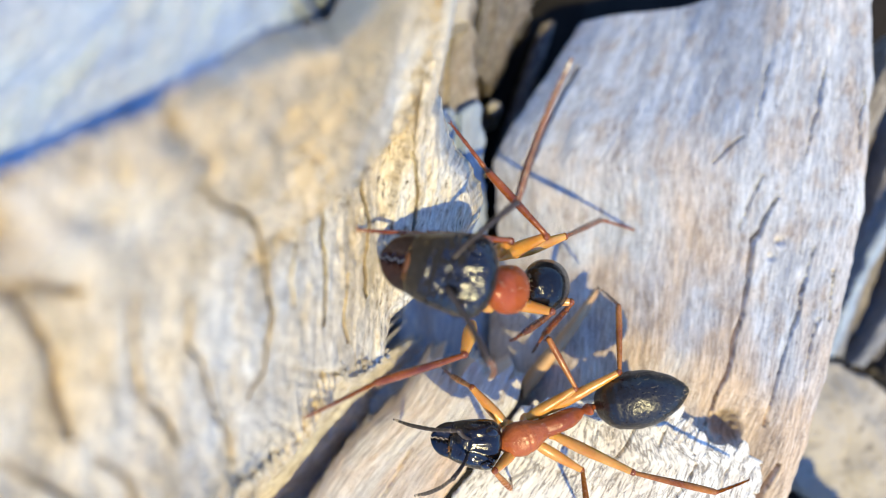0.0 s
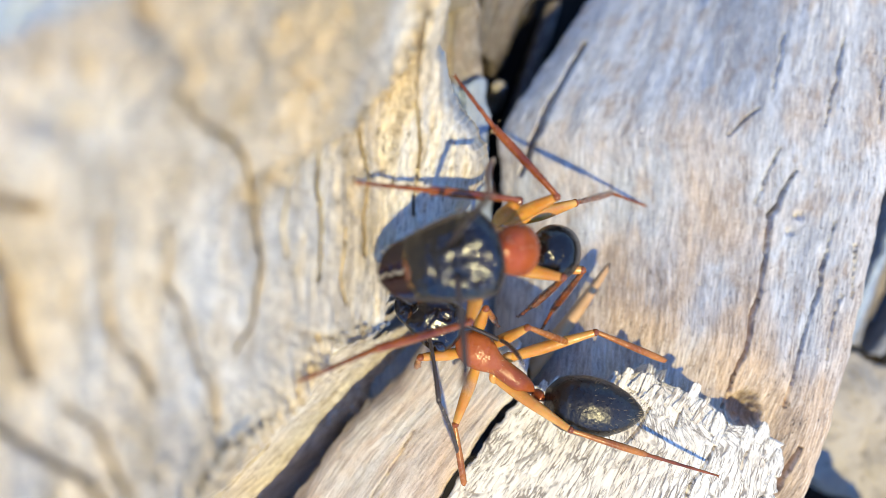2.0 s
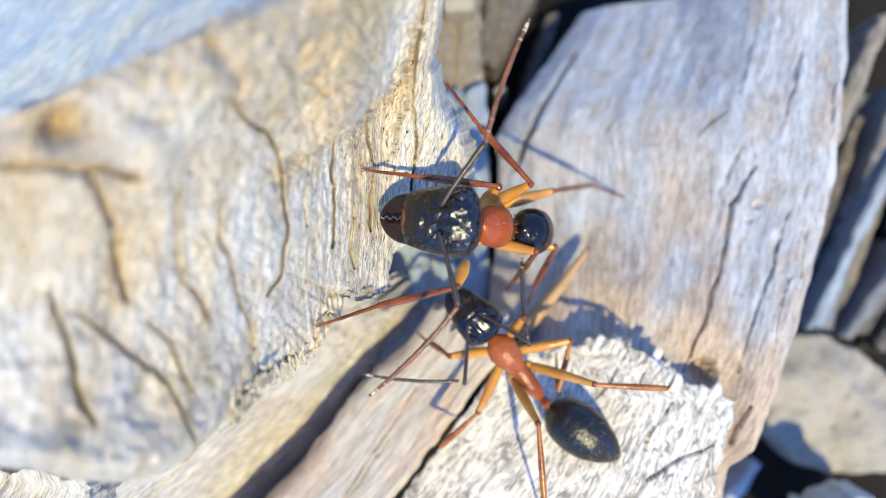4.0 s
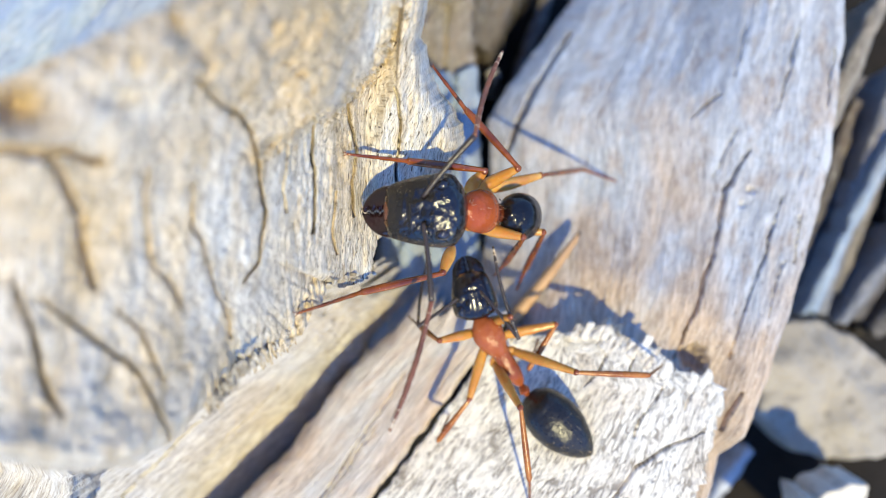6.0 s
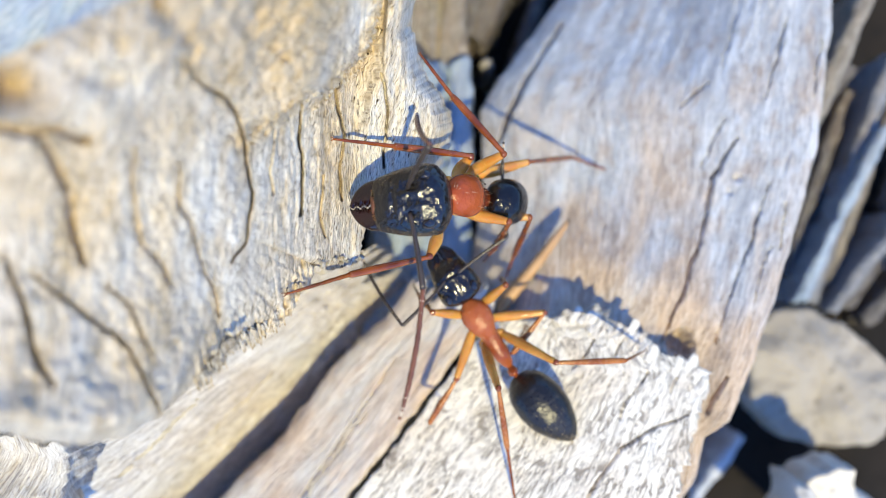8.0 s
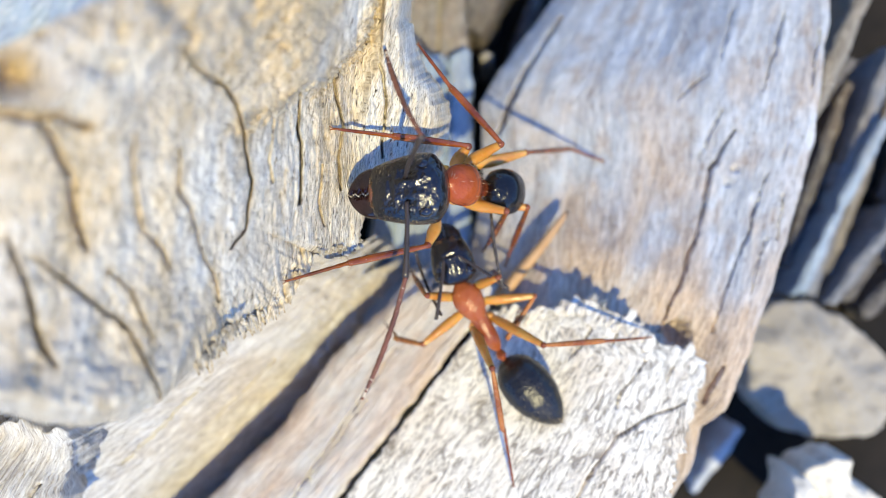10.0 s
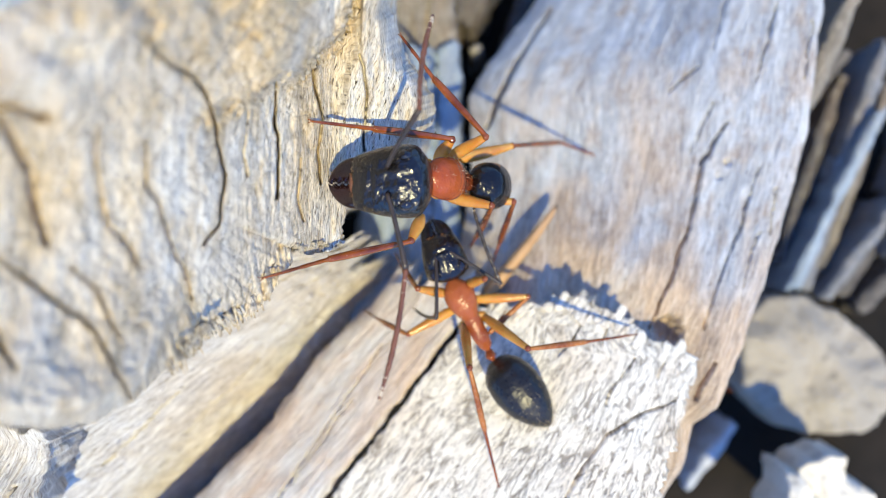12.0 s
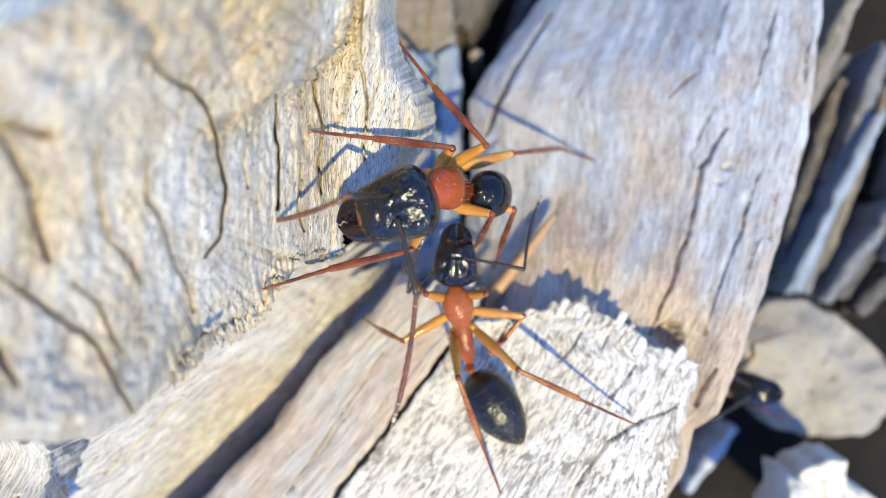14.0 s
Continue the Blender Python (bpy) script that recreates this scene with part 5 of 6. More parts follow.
WORKER_HEAD = [
    (0.0, 2.41, -8.33, 24.30, -0.52, -7.87, 24.76),
    (0.5, 2.42, -7.60, 24.30, -0.33, -6.50, 24.76),
    (1.0, 2.53, -6.38, 24.30, 0.09, -4.71, 24.83),
    (1.5, 1.92, -5.03, 24.30, -0.89, -4.31, 25.07),
    (2.0, 0.45, -4.81, 24.30, -1.93, -3.18, 25.11),
    (2.5, 1.84, -5.34, 24.30, -0.03, -3.08, 24.90),
    (3.0, 2.42, -6.44, 24.30, 0.28, -4.39, 24.76),
    (5.5, 2.35, -6.21, 24.30, 0.46, -3.93, 24.76),
    (6.0, 2.32, -6.14, 24.30, 1.67, -3.26, 24.79),
    (6.5, 2.10, -5.90, 24.30, 1.75, -2.96, 24.79),
    (7.0, 2.57, -5.74, 24.30, 2.08, -2.82, 24.78),
    (7.5, 2.68, -5.89, 24.30, 1.48, -3.18, 24.76),
    (8.0, 2.35, -6.07, 24.30, 0.78, -3.56, 24.80),
    (10.5, 2.03, -5.70, 24.30, 1.38, -2.82, 24.80),
    (11.0, 2.48, -5.78, 24.30, 1.36, -3.04, 24.81),
    (11.5, 2.26, -5.96, 24.30, 0.85, -3.36, 24.80),
    (12.0, 2.37, -5.76, 24.30, 1.41, -2.96, 24.77),
    (12.5, 2.33, -5.84, 24.30, 1.29, -3.07, 24.79),
    (13.0, 2.28, -5.99, 24.30, 1.40, -3.17, 24.84),
    (13.5, 2.01, -5.84, 24.30, 1.46, -2.93, 24.82),
    (14.0, 2.48, -5.69, 24.30, 2.59, -2.74, 24.80),
]
WORKER_LEFT_ANTENNA = [
    (0.0, 0.34, -8.54, 27.98, -1.05, -10.45, 24.39),
    (0.5, -1.50, -8.79, 25.74, -5.70, -8.99, 26.62),
    (1.0, -1.04, -7.62, 25.73, -2.54, -4.98, 28.76),
    (1.5, -0.16, -5.59, 28.05, -0.80, -7.01, 24.04),
    (2.0, -0.31, -7.05, 25.97, 0.67, -10.36, 23.40),
    (2.5, 0.38, -7.14, 24.25, -2.47, -4.24, 22.85),
    (3.0, 1.50, -8.47, 25.60, -2.01, -10.94, 25.85),
    (5.5, -0.21, -7.77, 25.57, -2.28, -4.00, 25.65),
    (6.0, -0.42, -6.52, 24.25, -0.21, -3.23, 21.50),
    (6.5, -1.09, -5.47, 25.10, -0.50, -2.96, 28.54),
    (7.0, 0.92, -6.99, 25.44, -0.45, -2.98, 24.75),
    (7.5, 2.10, -7.52, 25.47, -1.66, -5.43, 25.74),
    (8.0, -0.57, -7.14, 25.58, -2.92, -4.06, 23.70),
    (10.5, 1.55, -7.21, 25.44, 0.05, -4.05, 22.95),
    (11.0, 1.91, -7.40, 25.48, -1.28, -6.89, 22.65),
    (11.5, 0.03, -7.37, 25.64, -3.51, -5.00, 26.22),
    (12.0, 1.73, -7.33, 25.48, 0.38, -7.57, 21.41),
    (12.5, 1.64, -7.46, 25.20, 0.29, -3.37, 25.29),
    (13.0, 1.71, -7.56, 25.49, 1.65, -3.26, 25.50),
    (13.5, 0.99, -4.58, 28.03, 1.03, -3.34, 32.15),
    (14.0, 0.31, -5.98, 23.90, 1.14, -3.33, 27.19),
]
WORKER_RIGHT_ANTENNA = [
    (0.0, 0.55, -6.75, 27.81, -2.01, -7.31, 24.39),
    (0.5, 3.93, -7.49, 24.75, 2.44, -5.55, 28.29),
    (1.0, 4.24, -4.45, 25.49, 1.27, -4.34, 28.60),
    (1.5, 2.42, -5.35, 23.21, 3.22, -4.35, 27.31),
    (2.0, 2.00, -4.91, 24.40, 2.63, -5.18, 28.65),
    (2.5, 4.03, -4.19, 25.51, 6.76, -0.93, 26.14),
    (3.0, 4.23, -6.25, 25.51, 4.35, -2.11, 24.35),
    (5.5, 3.88, -6.68, 25.47, 3.12, -2.62, 26.65),
    (6.0, 4.09, -6.87, 25.57, 2.80, -2.77, 25.55),
    (6.5, 4.20, -6.49, 25.47, 3.79, -2.21, 25.50),
    (7.0, 5.48, -3.84, 25.47, 7.37, -0.05, 26.17),
    (7.5, 5.00, -3.25, 25.34, 6.41, 0.75, 26.06),
    (8.0, 4.20, -3.01, 25.24, 3.83, 1.23, 25.87),
    (10.5, 4.05, -6.23, 25.38, 3.18, -2.02, 25.50),
    (11.0, 4.24, -2.24, 25.28, 2.18, 1.46, 26.02),
    (11.5, 4.48, -5.66, 25.29, 2.82, -1.72, 24.85),
    (12.0, 4.60, -5.85, 25.05, 3.10, -1.82, 25.20),
    (12.5, 4.02, -6.50, 25.34, 2.14, -2.64, 25.45),
    (13.0, 3.66, -6.96, 25.39, 2.86, -2.78, 24.80),
    (13.5, 3.63, -6.74, 25.38, 4.05, -5.41, 29.45),
    (14.0, 5.66, -4.86, 25.37, 6.52, -1.38, 23.00),
]

WORKER_LEGS = {
    "front_left": [
        (0.0, 2.05, -8.94, 25.75, 3.15, -10.64, 21.66),
        (1.0, 2.12, -7.92, 25.60, 3.11, -8.49, 20.77),
        (1.5, 2.22, -6.83, 25.89, 1.63, -7.48, 20.03),
        (2.0, -1.02, -5.52, 25.29, -1.48, -6.99, 19.14),
        (2.5, 0.63, -6.84, 25.54, -0.53, -6.58, 19.18),
        (3.0, 0.43, -7.30, 24.70, -1.34, -6.56, 19.00),
        (5.5, 0.56, -7.24, 25.16, -1.62, -6.66, 20.50),
        (7.5, 0.86, -6.61, 25.34, -0.56, -5.63, 20.50),
        (11.0, 0.72, -6.18, 25.35, -0.97, -4.35, 20.50),
        (14.0, 1.20, -5.94, 25.84, -0.71, -4.48, 20.50),
    ],
    "mid_left": [
        (0.0, 6.17, -9.72, 23.30, 5.99, -11.35, 22.57),
        (1.0, 5.63, -8.96, 24.57, 5.94, -11.51, 22.63),
        (1.5, 2.59, -8.62, 24.41, 0.82, -11.11, 21.34),
        (2.0, 0.32, -8.40, 24.24, 0.71, -10.92, 21.24),
        (2.5, 1.64, -9.10, 24.34, 0.63, -11.13, 21.31),
        (3.0, 1.82, -10.14, 24.18, 0.88, -11.05, 21.33),
        (5.5, 1.94, -10.10, 24.27, 0.95, -11.37, 21.47),
        (8.0, 1.83, -10.01, 24.22, 1.04, -11.30, 21.46),
        (10.5, 0.15, -8.51, 24.10, -2.93, -7.77, 19.15),
        (11.0, 0.42, -8.45, 24.04, -2.87, -7.60, 19.09),
        (14.0, -0.01, -8.37, 24.11, -2.81, -7.79, 19.18),
    ],
    "hind_left": [
        (0.0, 8.20, -9.39, 24.96, 13.22, -9.99, 23.61),
        (1.0, 7.88, -9.31, 25.01, 12.53, -10.29, 23.58),
        (1.5, 7.14, -8.55, 25.01, 12.44, -10.13, 23.50),
        (2.0, 7.30, -10.00, 25.80, 11.53, -10.73, 23.54),
        (2.5, 4.39, -9.59, 26.61, 6.01, -12.39, 23.01),
        (3.0, 4.47, -10.09, 26.98, 4.90, -14.28, 23.54),
        (5.5, 4.37, -9.88, 27.00, 4.89, -14.81, 23.75),
        (7.5, 3.88, -9.88, 27.00, 4.74, -15.59, 24.04),
        (11.0, 3.56, -9.50, 27.07, 4.75, -16.03, 24.22),
        (14.0, 2.75, -9.68, 27.03, 4.80, -15.86, 24.16),
    ],
    "front_right": [
        (0.0, 1.32, -6.07, 23.53, -0.06, -5.88, 19.00),
        (1.0, 3.15, -5.13, 25.95, 2.71, -4.21, 18.92),
        (1.5, 2.87, -3.78, 25.80, 4.32, -5.35, 19.75),
        (2.0, 1.50, -3.57, 25.71, 2.65, -5.23, 19.33),
        (2.5, 3.17, -4.34, 25.75, 3.89, -5.36, 19.66),
        (3.0, 3.58, -5.01, 25.36, 3.64, -5.83, 19.80),
        (5.5, 3.61, -6.16, 26.07, 3.72, -7.30, 20.42),
        (7.5, 4.28, -5.09, 25.55, 4.15, -5.02, 19.57),
        (11.0, 3.95, -5.42, 25.84, 3.42, -5.43, 19.58),
        (14.0, 3.98, -5.92, 25.90, 3.75, -5.85, 19.83),
    ],
    "mid_right": [
        (0.0, 5.94, -5.83, 23.88, 4.73, -4.23, 21.50),
        (1.0, 6.49, -4.92, 24.05, 5.21, -4.33, 21.50),
        (1.5, 4.64, -4.30, 25.80, 5.41, -5.62, 21.50),
        (2.0, 3.12, -4.29, 25.75, 4.48, -4.92, 21.50),
        (2.5, 5.72, -5.25, 24.02, 6.01, -6.49, 21.50),
        (3.0, 6.28, -6.60, 24.03, 6.25, -7.82, 21.50),
        (5.5, 6.09, -6.31, 23.94, 5.38, -7.43, 21.50),
        (7.5, 6.32, -6.66, 23.99, 5.42, -7.64, 21.50),
        (11.0, 6.03, -6.29, 23.82, 5.05, -7.24, 21.50),
        (14.0, 5.79, -7.15, 23.90, 5.17, -7.88, 21.50),
    ],
    "hind_right": [
        (0.0, 8.00, -4.96, 24.13, 7.97, -2.08, 19.00),
        (1.0, 8.59, -4.71, 24.38, 8.13, -2.30, 19.00),
        (1.5, 7.70, -4.17, 24.32, 8.30, -4.78, 20.39),
        (2.0, 6.17, -4.60, 24.23, 7.68, -5.36, 20.49),
        (2.5, 7.71, -7.34, 24.46, 11.63, -8.49, 22.65),
        (3.0, 7.31, -8.30, 26.00, 11.51, -8.41, 22.59),
        (5.5, 7.02, -8.25, 26.10, 11.39, -8.47, 22.58),
        (7.5, 6.69, -8.76, 26.29, 11.12, -8.59, 22.57),
        (11.0, 6.06, -8.53, 26.56, 11.68, -8.46, 22.64),
        (13.5, 5.73, -8.93, 26.31, 11.20, -8.46, 22.54),
        (14.0, 5.52, -9.38, 26.34, 11.42, -12.37, 24.19),
    ],
}

# hip, knee, ankle, foot
SOLDIER_LEGS = {
    "front_right": [(1.80, -0.37, 26.80), (2.50, 0.31, 28.20), (-0.56, 0.50, 29.70), (-2.74, 0.62, 30.80)],
    "mid_right": [(2.21, -0.31, 26.20), (3.90, 0.49, 27.60), (1.68, 2.91, 27.60), (0.32, 4.64, 27.80)],
    "hind_right": [(2.80, -0.23, 25.40), (5.23, 0.55, 24.00), (8.16, 1.51, 17.80), (10.58, 1.00, 15.60)],
    "front_left": [(1.13, -2.92, 26.80), (0.77, -3.93, 28.00), (-2.33, -4.64, 29.60), (-4.28, -5.26, 31.90)],
    "mid_left": [(2.31, -1.99, 26.20), (4.19, -2.40, 27.20), (3.58, -3.69, 23.00), (3.19, -4.30, 21.00)],
    "hind_left": [(2.82, -1.94, 25.20), (5.21, -2.16, 25.60), (4.75, -3.99, 21.00), (4.47, -5.13, 19.00)],
}

soldier = make_ant("ant", "large headed black and red ant, clinging to the stump's edge", True, 100)
SOLDIER_NECK, SOLDIER_TAIL = (1.75, -1.45, 30.5), (3.45, -1.35, 26.3)
soldier_pose = aim(SOLDIER_TAIL, SOLDIER_NECK, (1, 0, 0.6))
soldier_pose.translation = Vector(SOLDIER_NECK) * MM
soldier["root"].matrix_world = soldier_pose
add_legs(soldier, True, 200, {leg: [(Vector(b) - Vector(a)).length for a, b in zip(js, js[1:])] for leg, js in SOLDIER_LEGS.items()})
worker = make_ant("ant", "slim black and red worker ant walking over the planks", False, 300)
WORKER_LENGTHS = {"front": (2.3, 2.3, 2.4), "mid": (2.6, 2.5, 2.6), "hind": (3.7, 3.2, 3.4)}
add_legs(worker, False, 400, WORKER_LENGTHS)

climber = make_ant("ant", "black headed ant peering out from under the log", False, 600)
add_legs(climber, False, 700, WORKER_LENGTHS)
for leg_name in ("front_left", "mid_left", "hind_left", "front_right", "mid_right", "hind_right"):
    pair_name, side_name = leg_name.split("_")
    reach = {"front": 1.6, "mid": 0.0, "hind": -2.2}[pair_name]
    out_y = 1 if side_name == "left" else -1
    hip_at = Vector((-{"front": 0.75, "mid": 1.7, "hind": 2.75}[pair_name] * 0.86, out_y * 0.5, -0.5))
    knee_at = hip_at + Vector((-0.6 + 0.2 * reach, out_y * 0.5, -1.0)).normalized() * WORKER_LENGTHS[pair_name][0]
    ankle_at = knee_at + Vector((-0.8, out_y * 0.2, -0.6)).normalized() * WORKER_LENGTHS[pair_name][1]
    for piece, a, b in (("femur_", hip_at, knee_at), ("tibia_", knee_at, ankle_at), ("tarsus_", ankle_at, ankle_at + Vector((reach * 0.6, out_y * 0.6, -0.8)))):
        climber[piece + leg_name].matrix_basis = aim(a, b)
climber["gaster"].matrix_basis = aim((-4.4, 0, -0.2), (0, 0, 0.3))
climber["head"].matrix_basis = aim((0.1, 0, 0), (2.0, 0.1, -1.0))
for side_name, out_y in (("left", 1), ("right", -1)):
    shaft_at = climber["head"].matrix_basis @ Vector((1.4 * MM, out_y * 0.3 * MM, 0.5 * MM)) / MM
    elbow_at = shaft_at + Vector((-0.2, out_y * 0.6, 1.0)).normalized() * 2.9
    climber["scape_" + side_name].matrix_basis = aim(shaft_at, elbow_at)
    climber["funiculus_" + side_name].matrix_basis = aim(elbow_at, elbow_at + Vector((-1.0, out_y * 0.3, 0.3)))
# seconds, then where its nape is
CLIMBER_WAY = [(0.0, 15.8, -11.0, 7.5), (10.0, 15.8, -11.0, 7.5), (11.9, 16.4, -11.4, 10.4), (12.3, 18.3, -12.0, 12.4), (12.6, 18.5, -12.3, 12.8), (12.9, 18.7, -12.6, 12.8), (13.2, 18.9, -12.7, 12.8),
               (13.5, 19.1, -12.4, 12.8), (13.8, 19.3, -12.7, 12.8), (14.0, 19.6, -12.8, 12.8)]

stalk = limb("plant_stalk", [(4.0, -7.2, 18.3), (5.2, -5.7, 18.4), (6.8, -3.7, 18.2), (7.95, -2.2, 17.7)], (0.60, 0.56, 0.45, 0.26), 30, 14)
stalk.materials.append(STRAW)
stalk_thing = tagged(new("plant_stalk", stalk), "tan dry plant stalk lying over the log", "plant stalk")
part("tip", limb("tip", [(7.88, -2.30, 17.72), (8.0, -2.14, 17.7), (8.12, -1.98, 17.66)], (0.15, 0.18, 0.05), 10, 12), DARK_BROWN, stalk_thing, "dark withered tip")



# ---- splinters of the torn plank and frayed strips of the stump's lip ----
def wedge_mesh(name, material, length, width, thick, seed, blunt=0.5):
    """A flat tapered splinter along x with a notched tip and a rough top."""
    rng = random.Random(seed)
    verts, uvs = [], []
    for k in range(7):
        f = k / 6
        half = width * 0.5 * (1 - blunt * f ** 3) * rng.uniform(0.85, 1.1)
        off = width * 0.12 * math.sin(3 * f + seed)
        x = length * f + (rng.uniform(-0.05, 0.05) if k == 6 else 0)
        for y, z in ((half, 0.02), (0.1 * half, 0.02 + 0.05 * rng.random()), (-half, 0.0), (-0.7 * half, -thick * (1 - 0.6 * f)), (0.7 * half, -thick * (1 - 0.6 * f))):
            verts.append((x + (0.5 * abs(y) if k == 6 else 0) * rng.uniform(-1, 0.4), y + off, z))
            uvs.append((x + 7.3 * seed, y + off + 3.1 * seed))
    faces = [[5 * k + i, 5 * k + (i + 1) % 5, 5 * k + 5 + (i + 1) % 5, 5 * k + 5 + i] for k in range(6) for i in range(5)]
    faces += [[4, 3, 2, 1, 0], [30, 31, 32, 33, 34]]
    me = mesh_from(name, verts, faces, uvs)
    me.polygons.foreach_set("use_smooth", [False] * len(me.polygons))
    me.materials.append(material)
    return me


def row_of_pieces(name, owner, meshes, line, count, direction, inside, height, down, seed):
    rng = random.Random(seed)
    for x, y in along(line, (np.arange(count) + 0.5) / count):
        x, y = x + rng.uniform(-0.22, 0.22), y + rng.uniform(-0.12, 0.12)
        turn = math.atan2(direction[1], direction[0]) + rng.uniform(-0.16, 0.16)
        dx, dy = math.cos(turn), math.sin(turn)
        back = inside * rng.uniform(0.7, 1.35)
        x0, y0 = x - dx * back, y - dy * back
        h0 = float(height(np.array(x0), np.array(y0)))
        h1 = float(height(np.array(x0 + 0.5 * dx), np.array(y0 + 0.5 * dy))) - down
        ob = new(name, rng.choice(meshes))
        ob.parent = owner
        ob.matrix_basis = aim((x0, y0, h0 - 0.01), (x0 + 0.5 * dx, y0 + 0.5 * dy, h1 - 0.01))


TEETH = [wedge_mesh("splinter", WOOD_PALE, 0.80 + 0.10 * k, 0.30 + 0.11 * (k * 3 % 5), 0.3, k + 1, 0.4) for k in range(6)]
row_of_pieces("splinter", pale_plank, TEETH, [(4.2, -7.4), (6.4, -7.3), (8.6, -6.8), (9.6, -7.3), (11.2, -7.9), (12.2, -8.9)], 24, (0.62, 0.78), 0.86, plank_height, 0.0, 61)
row_of_pieces("splinter", pale_plank, TEETH, [(12.7, -9.15), (13.3, -9.1), (14.6, -9.8), (14.2, -10.9)], 8, (0.66, 0.75), 0.86, plank_height, 0.0, 62)
STRIPS = [wedge_mesh("fibre_strip", WOOD_STUMP, 0.7 + 0.12 * k, 0.07 + 0.025 * (k * 2 % 4), 0.08, k + 11, 0.5) for k in range(5)]
strip_dice = random.Random(63)
LIP = [(-6.2, -1.6), (-6.43, -1.86), (-6.86, -2.54), (-7.45, -2.96), (-8.06, -3.34), (-8.64, -3.46), (-8.85, -3.91), (-9.33, -4.4), (-9.7, -4.6)]
for lip_p, lip_q in along(LIP, (np.arange(70) + 0.5) / 70):
    lip_p, lip_q = lip_p + strip_dice.uniform(-0.06, 0.06), lip_q + strip_dice.uniform(-0.04, 0.04)
    reach = strip_dice.uniform(0.25, 0.5)
    top_z = float(stump_height(np.array(lip_p - 0.1), np.array(lip_q + 1.2 * reach)))
    high, low = fan_place(lip_p - 0.1, lip_q + reach, top_z - 1.4 + strip_dice.uniform(-0.3, 0.2)), fan_place(lip_p, lip_q + 0.06, top_z - 2.0)
    fibre = new("fibre_strip", strip_dice.choice(STRIPS))
    fibre.parent = stump
    fibre.matrix_basis = aim(high, low, (0.7, -0.5, 0.5))


def crumb_mesh(seed):
    """A small angular bit of broken wood, 1 mm across before it is scaled."""
    rng = random.Random(seed)
    verts = []
    for ring_z, ring_r in ((-0.4, 0.5), (0.1, 0.62), (0.45, 0.32)):
        for k in range(6):
            ang, r = k * math.pi / 3 + rng.uniform(-0.3, 0.3), ring_r * rng.uniform(0.6, 1.2)
            verts.append((r * math.cos(ang), r * math.sin(ang), ring_z + rng.uniform(-0.15, 0.15)))
    faces = [[6 * j + k, 6 * j + (k + 1) % 6, 6 * j + 6 + (k + 1) % 6, 6 * j + 6 + k] for j in range(2) for k in range(6)]
    faces += [[5, 4, 3, 2, 1, 0], [12, 13, 14, 15, 16, 17]]
    me = mesh_from("crumb", verts, faces, [(v[0] + 5 * seed, v[1] + v[2]) for v in verts])
    me.polygons.foreach_set("use_smooth", [False] * len(me.polygons))
    me.materials.append(WOOD_STUMP)
    return me


CRUMBS = [crumb_mesh(900 + k) for k in range(6)]
crumb_dice = random.Random(77)
for line, count in ((STUMP_LEDGE[1:9], 120), ([(-4.2, -0.3), (-4.7, -0.55), (-5.3, -0.65), (-5.7, -0.5)], 24), ([(-8.4, -3.1), (-8.9, -3.7), (-9.6, -4.3)], 24)):
    for spot_p, spot_q in along(line, np.linspace(0, 1, count)):
        spot_p, spot_q = spot_p + crumb_dice.gauss(0, 0.10), spot_q + crumb_dice.gauss(0, 0.12)
        spot_z = float(stump_height(np.array(spot_p), np.array(spot_q)))
        grit = new("crumb", crumb_dice.choice(CRUMBS))
        grit.parent = stump
        turn = Euler([crumb_dice.uniform(0, 6.28) for _ in range(3)])
        bit = crumb_dice.uniform(0.07, 0.21)
        grit.matrix_basis = Matrix.LocRotScale(Vector(fan_place(spot_p, spot_q, spot_z)) * MM, turn, (bit, bit * 0.8, bit * 1.3))


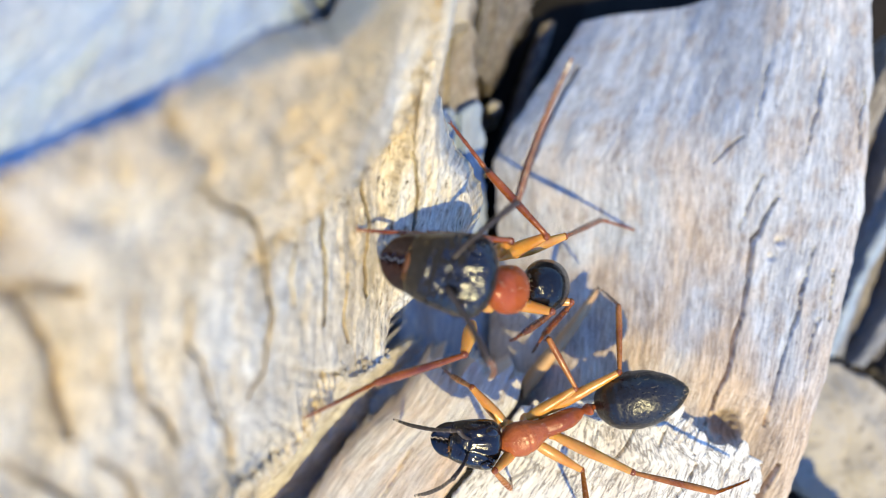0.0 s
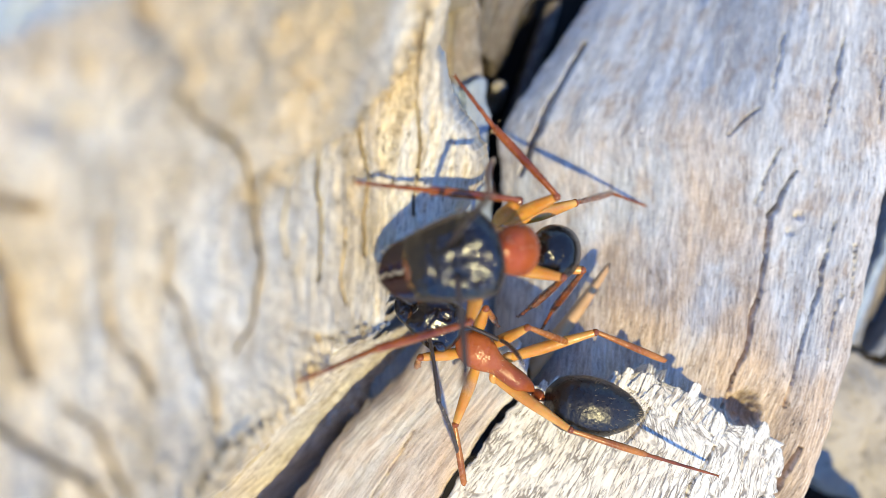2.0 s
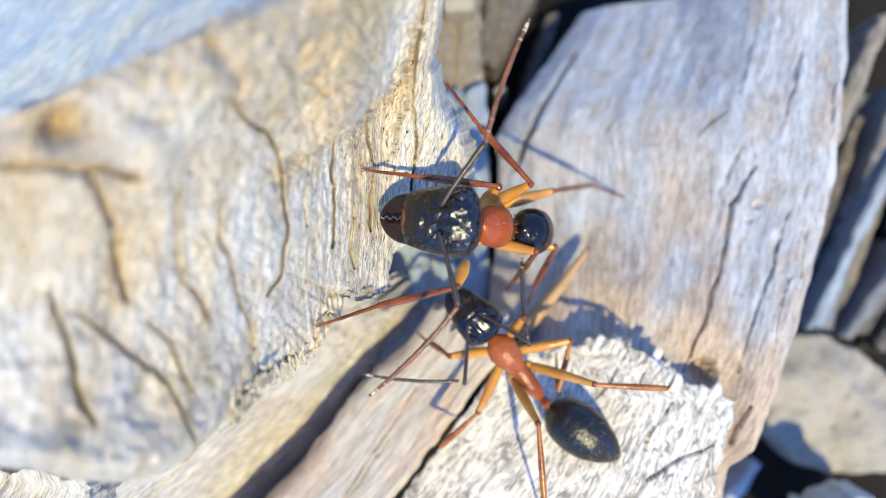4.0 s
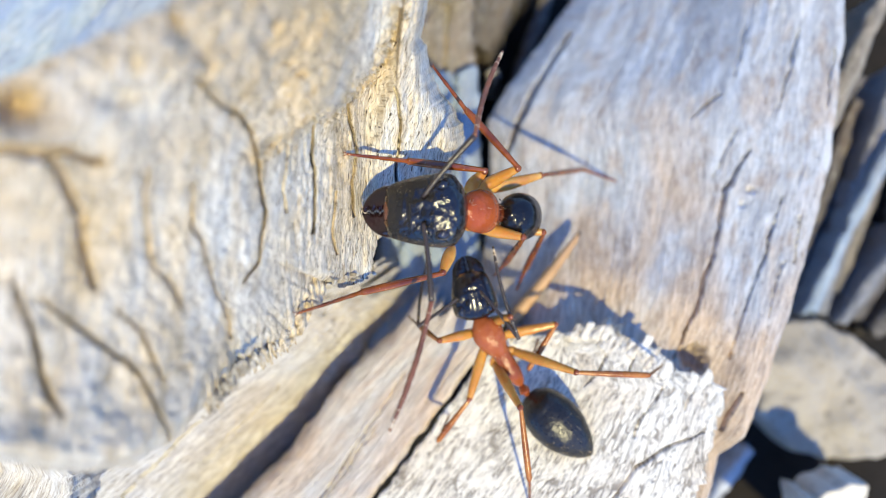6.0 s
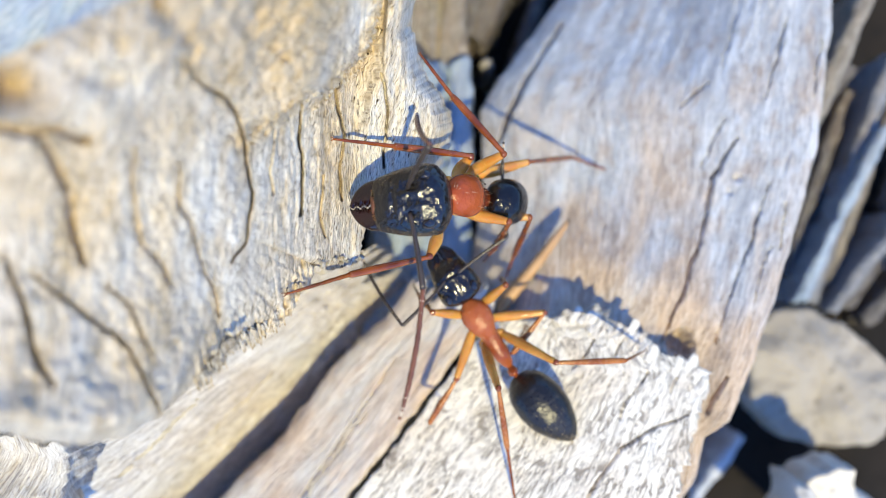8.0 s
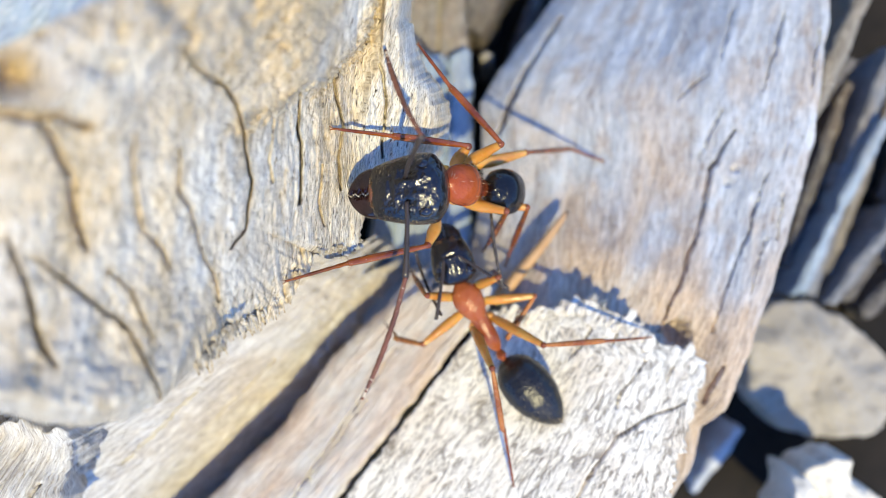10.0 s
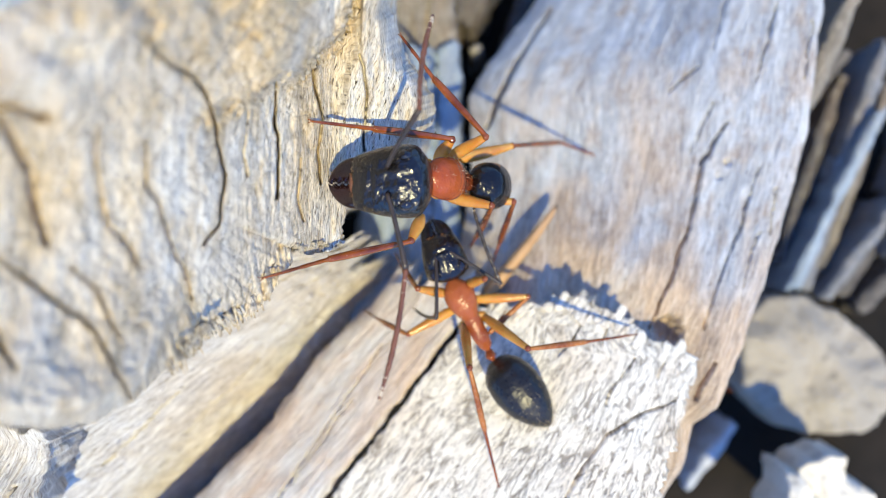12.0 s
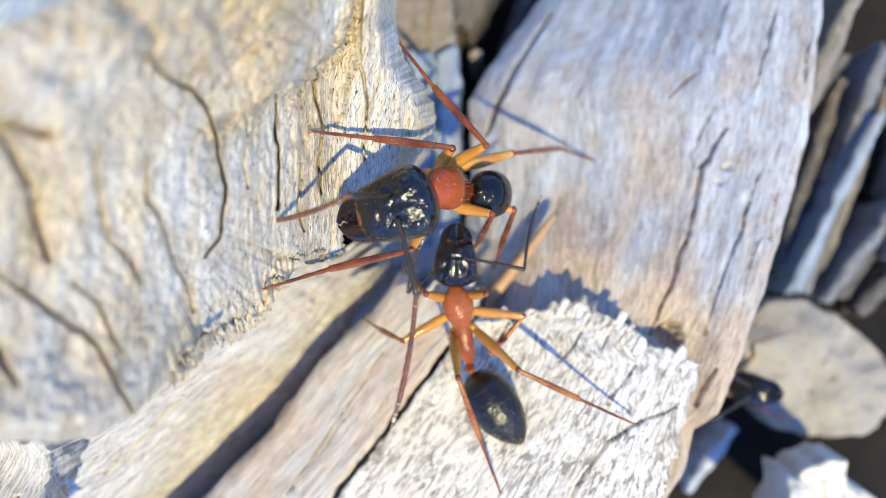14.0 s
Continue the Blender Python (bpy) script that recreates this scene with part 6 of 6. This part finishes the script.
def motions():
    key(climber["root"], [(t, pose(x * MM, y * MM, z * MM) @ aim((0, 0, 0), (0.30, -0.05, 0.95), (-0.95, 0, 0.3))) for t, x, y, z in CLIMBER_WAY])
    # the soldier: its body holds still, head and feelers move
    home = soldier_pose.inverted()
    for leg, (hip, knee, ankle, foot) in SOLDIER_LEGS.items():
        for piece, a, b in (("femur_", hip, knee), ("tibia_", knee, ankle), ("tarsus_", ankle, foot)):
            soldier[piece + leg].matrix_basis = home @ aim(a, b)
    soldier["gaster"].matrix_basis = home @ aim((3.72, -1.42, 27.2), (3.2, -1.35, 29.4), (1, 0, 0.3))
    rows, left, right, l_tip, r_tip = [], [], [], [], []
    for t, bx, by, bz, tx, ty, tz in SOLDIER_HEAD:
        m = aim((bx, by, bz), (tx, ty, tz))
        rows.append((t, home @ m))
        for feeler, side, shafts, whips in ((SOLDIER_LEFT_ANTENNA, 1, left, l_tip), (SOLDIER_RIGHT_ANTENNA, -1, right, r_tip)):
            ex, ey, ez, fx, fy, fz = at_time(feeler, t)
            base = m @ Vector((1.48 * MM, side * 0.46 * MM, 0.80 * MM)) / MM
            shaft = aim(base, (ex, ey, ez))
            elbow = shaft @ Vector((2.85 * MM, 0, 0)) / MM
            shafts.append((t, home @ shaft))
            whips.append((t, home @ aim(elbow, (fx, fy, fz))))
    for name, r in (("head", rows), ("scape_left", left), ("scape_right", right), ("funiculus_left", l_tip), ("funiculus_right", r_tip)):
        key(soldier[name], r)
    # the worker: it turns, then stands and shifts
    body, gaster, head = [], [], []
    feet = {}
    for row in WORKER_BODY:
        t = row[0]
        neck, tail, end = row[1:4], row[4:7], row[7:10]
        m = aim(tail, neck)
        m.translation = Vector(neck) * MM
        body.append((t, m))
        inv = m.inverted()
        joint = m @ Vector((-4.5 * MM, 0, -0.2 * MM)) / MM
        g = aim(end, joint)
        g.translation = joint * MM
        gaster.append((t, inv @ g))
        h = at_time(WORKER_HEAD, t)
        hm = aim(h[:3], h[3:])
        head.append((t, inv @ hm))
        for side, table, sy in (("left", WORKER_LEFT_ANTENNA, 1), ("right", WORKER_RIGHT_ANTENNA, -1)):
            e = at_time(table, t)
            shaft = aim(hm @ Vector((1.45 * MM, sy * 0.30 * MM, 0.52 * MM)) / MM, e[:3])
            elbow = shaft @ Vector((2.9 * MM, 0, 0)) / MM
            feet.setdefault("scape_" + side, []).append((t, inv @ shaft))
            feet.setdefault("funiculus_" + side, []).append((t, inv @ aim(elbow, e[3:])))
        for leg, table in WORKER_LEGS.items():
            pair, side = leg.split("_")
            lf, lt, la = WORKER_LENGTHS[pair]
            along_x = {"front": 0.75, "mid": 1.7, "hind": 2.75}[pair] * 0.86
            hip = m @ Vector((-along_x * MM, (0.5 if side == "left" else -0.5) * MM, -0.5 * MM)) / MM
            j = at_time(table, t)
            thigh = aim(hip, j[:3])
            knee = thigh @ Vector((lf * MM, 0, 0)) / MM
            ankle, foot = bent(knee, j[3:], lt, la)
            feet.setdefault("femur_" + leg, []).append((t, inv @ thigh))
            feet.setdefault("tibia_" + leg, []).append((t, inv @ aim(knee, ankle)))
            feet.setdefault("tarsus_" + leg, []).append((t, inv @ aim(ankle, foot)))
    key(worker["root"], body)
    key(worker["gaster"], gaster)
    key(worker["head"], head)
    for name, r in feet.items():
        key(worker[name], r)


motions()
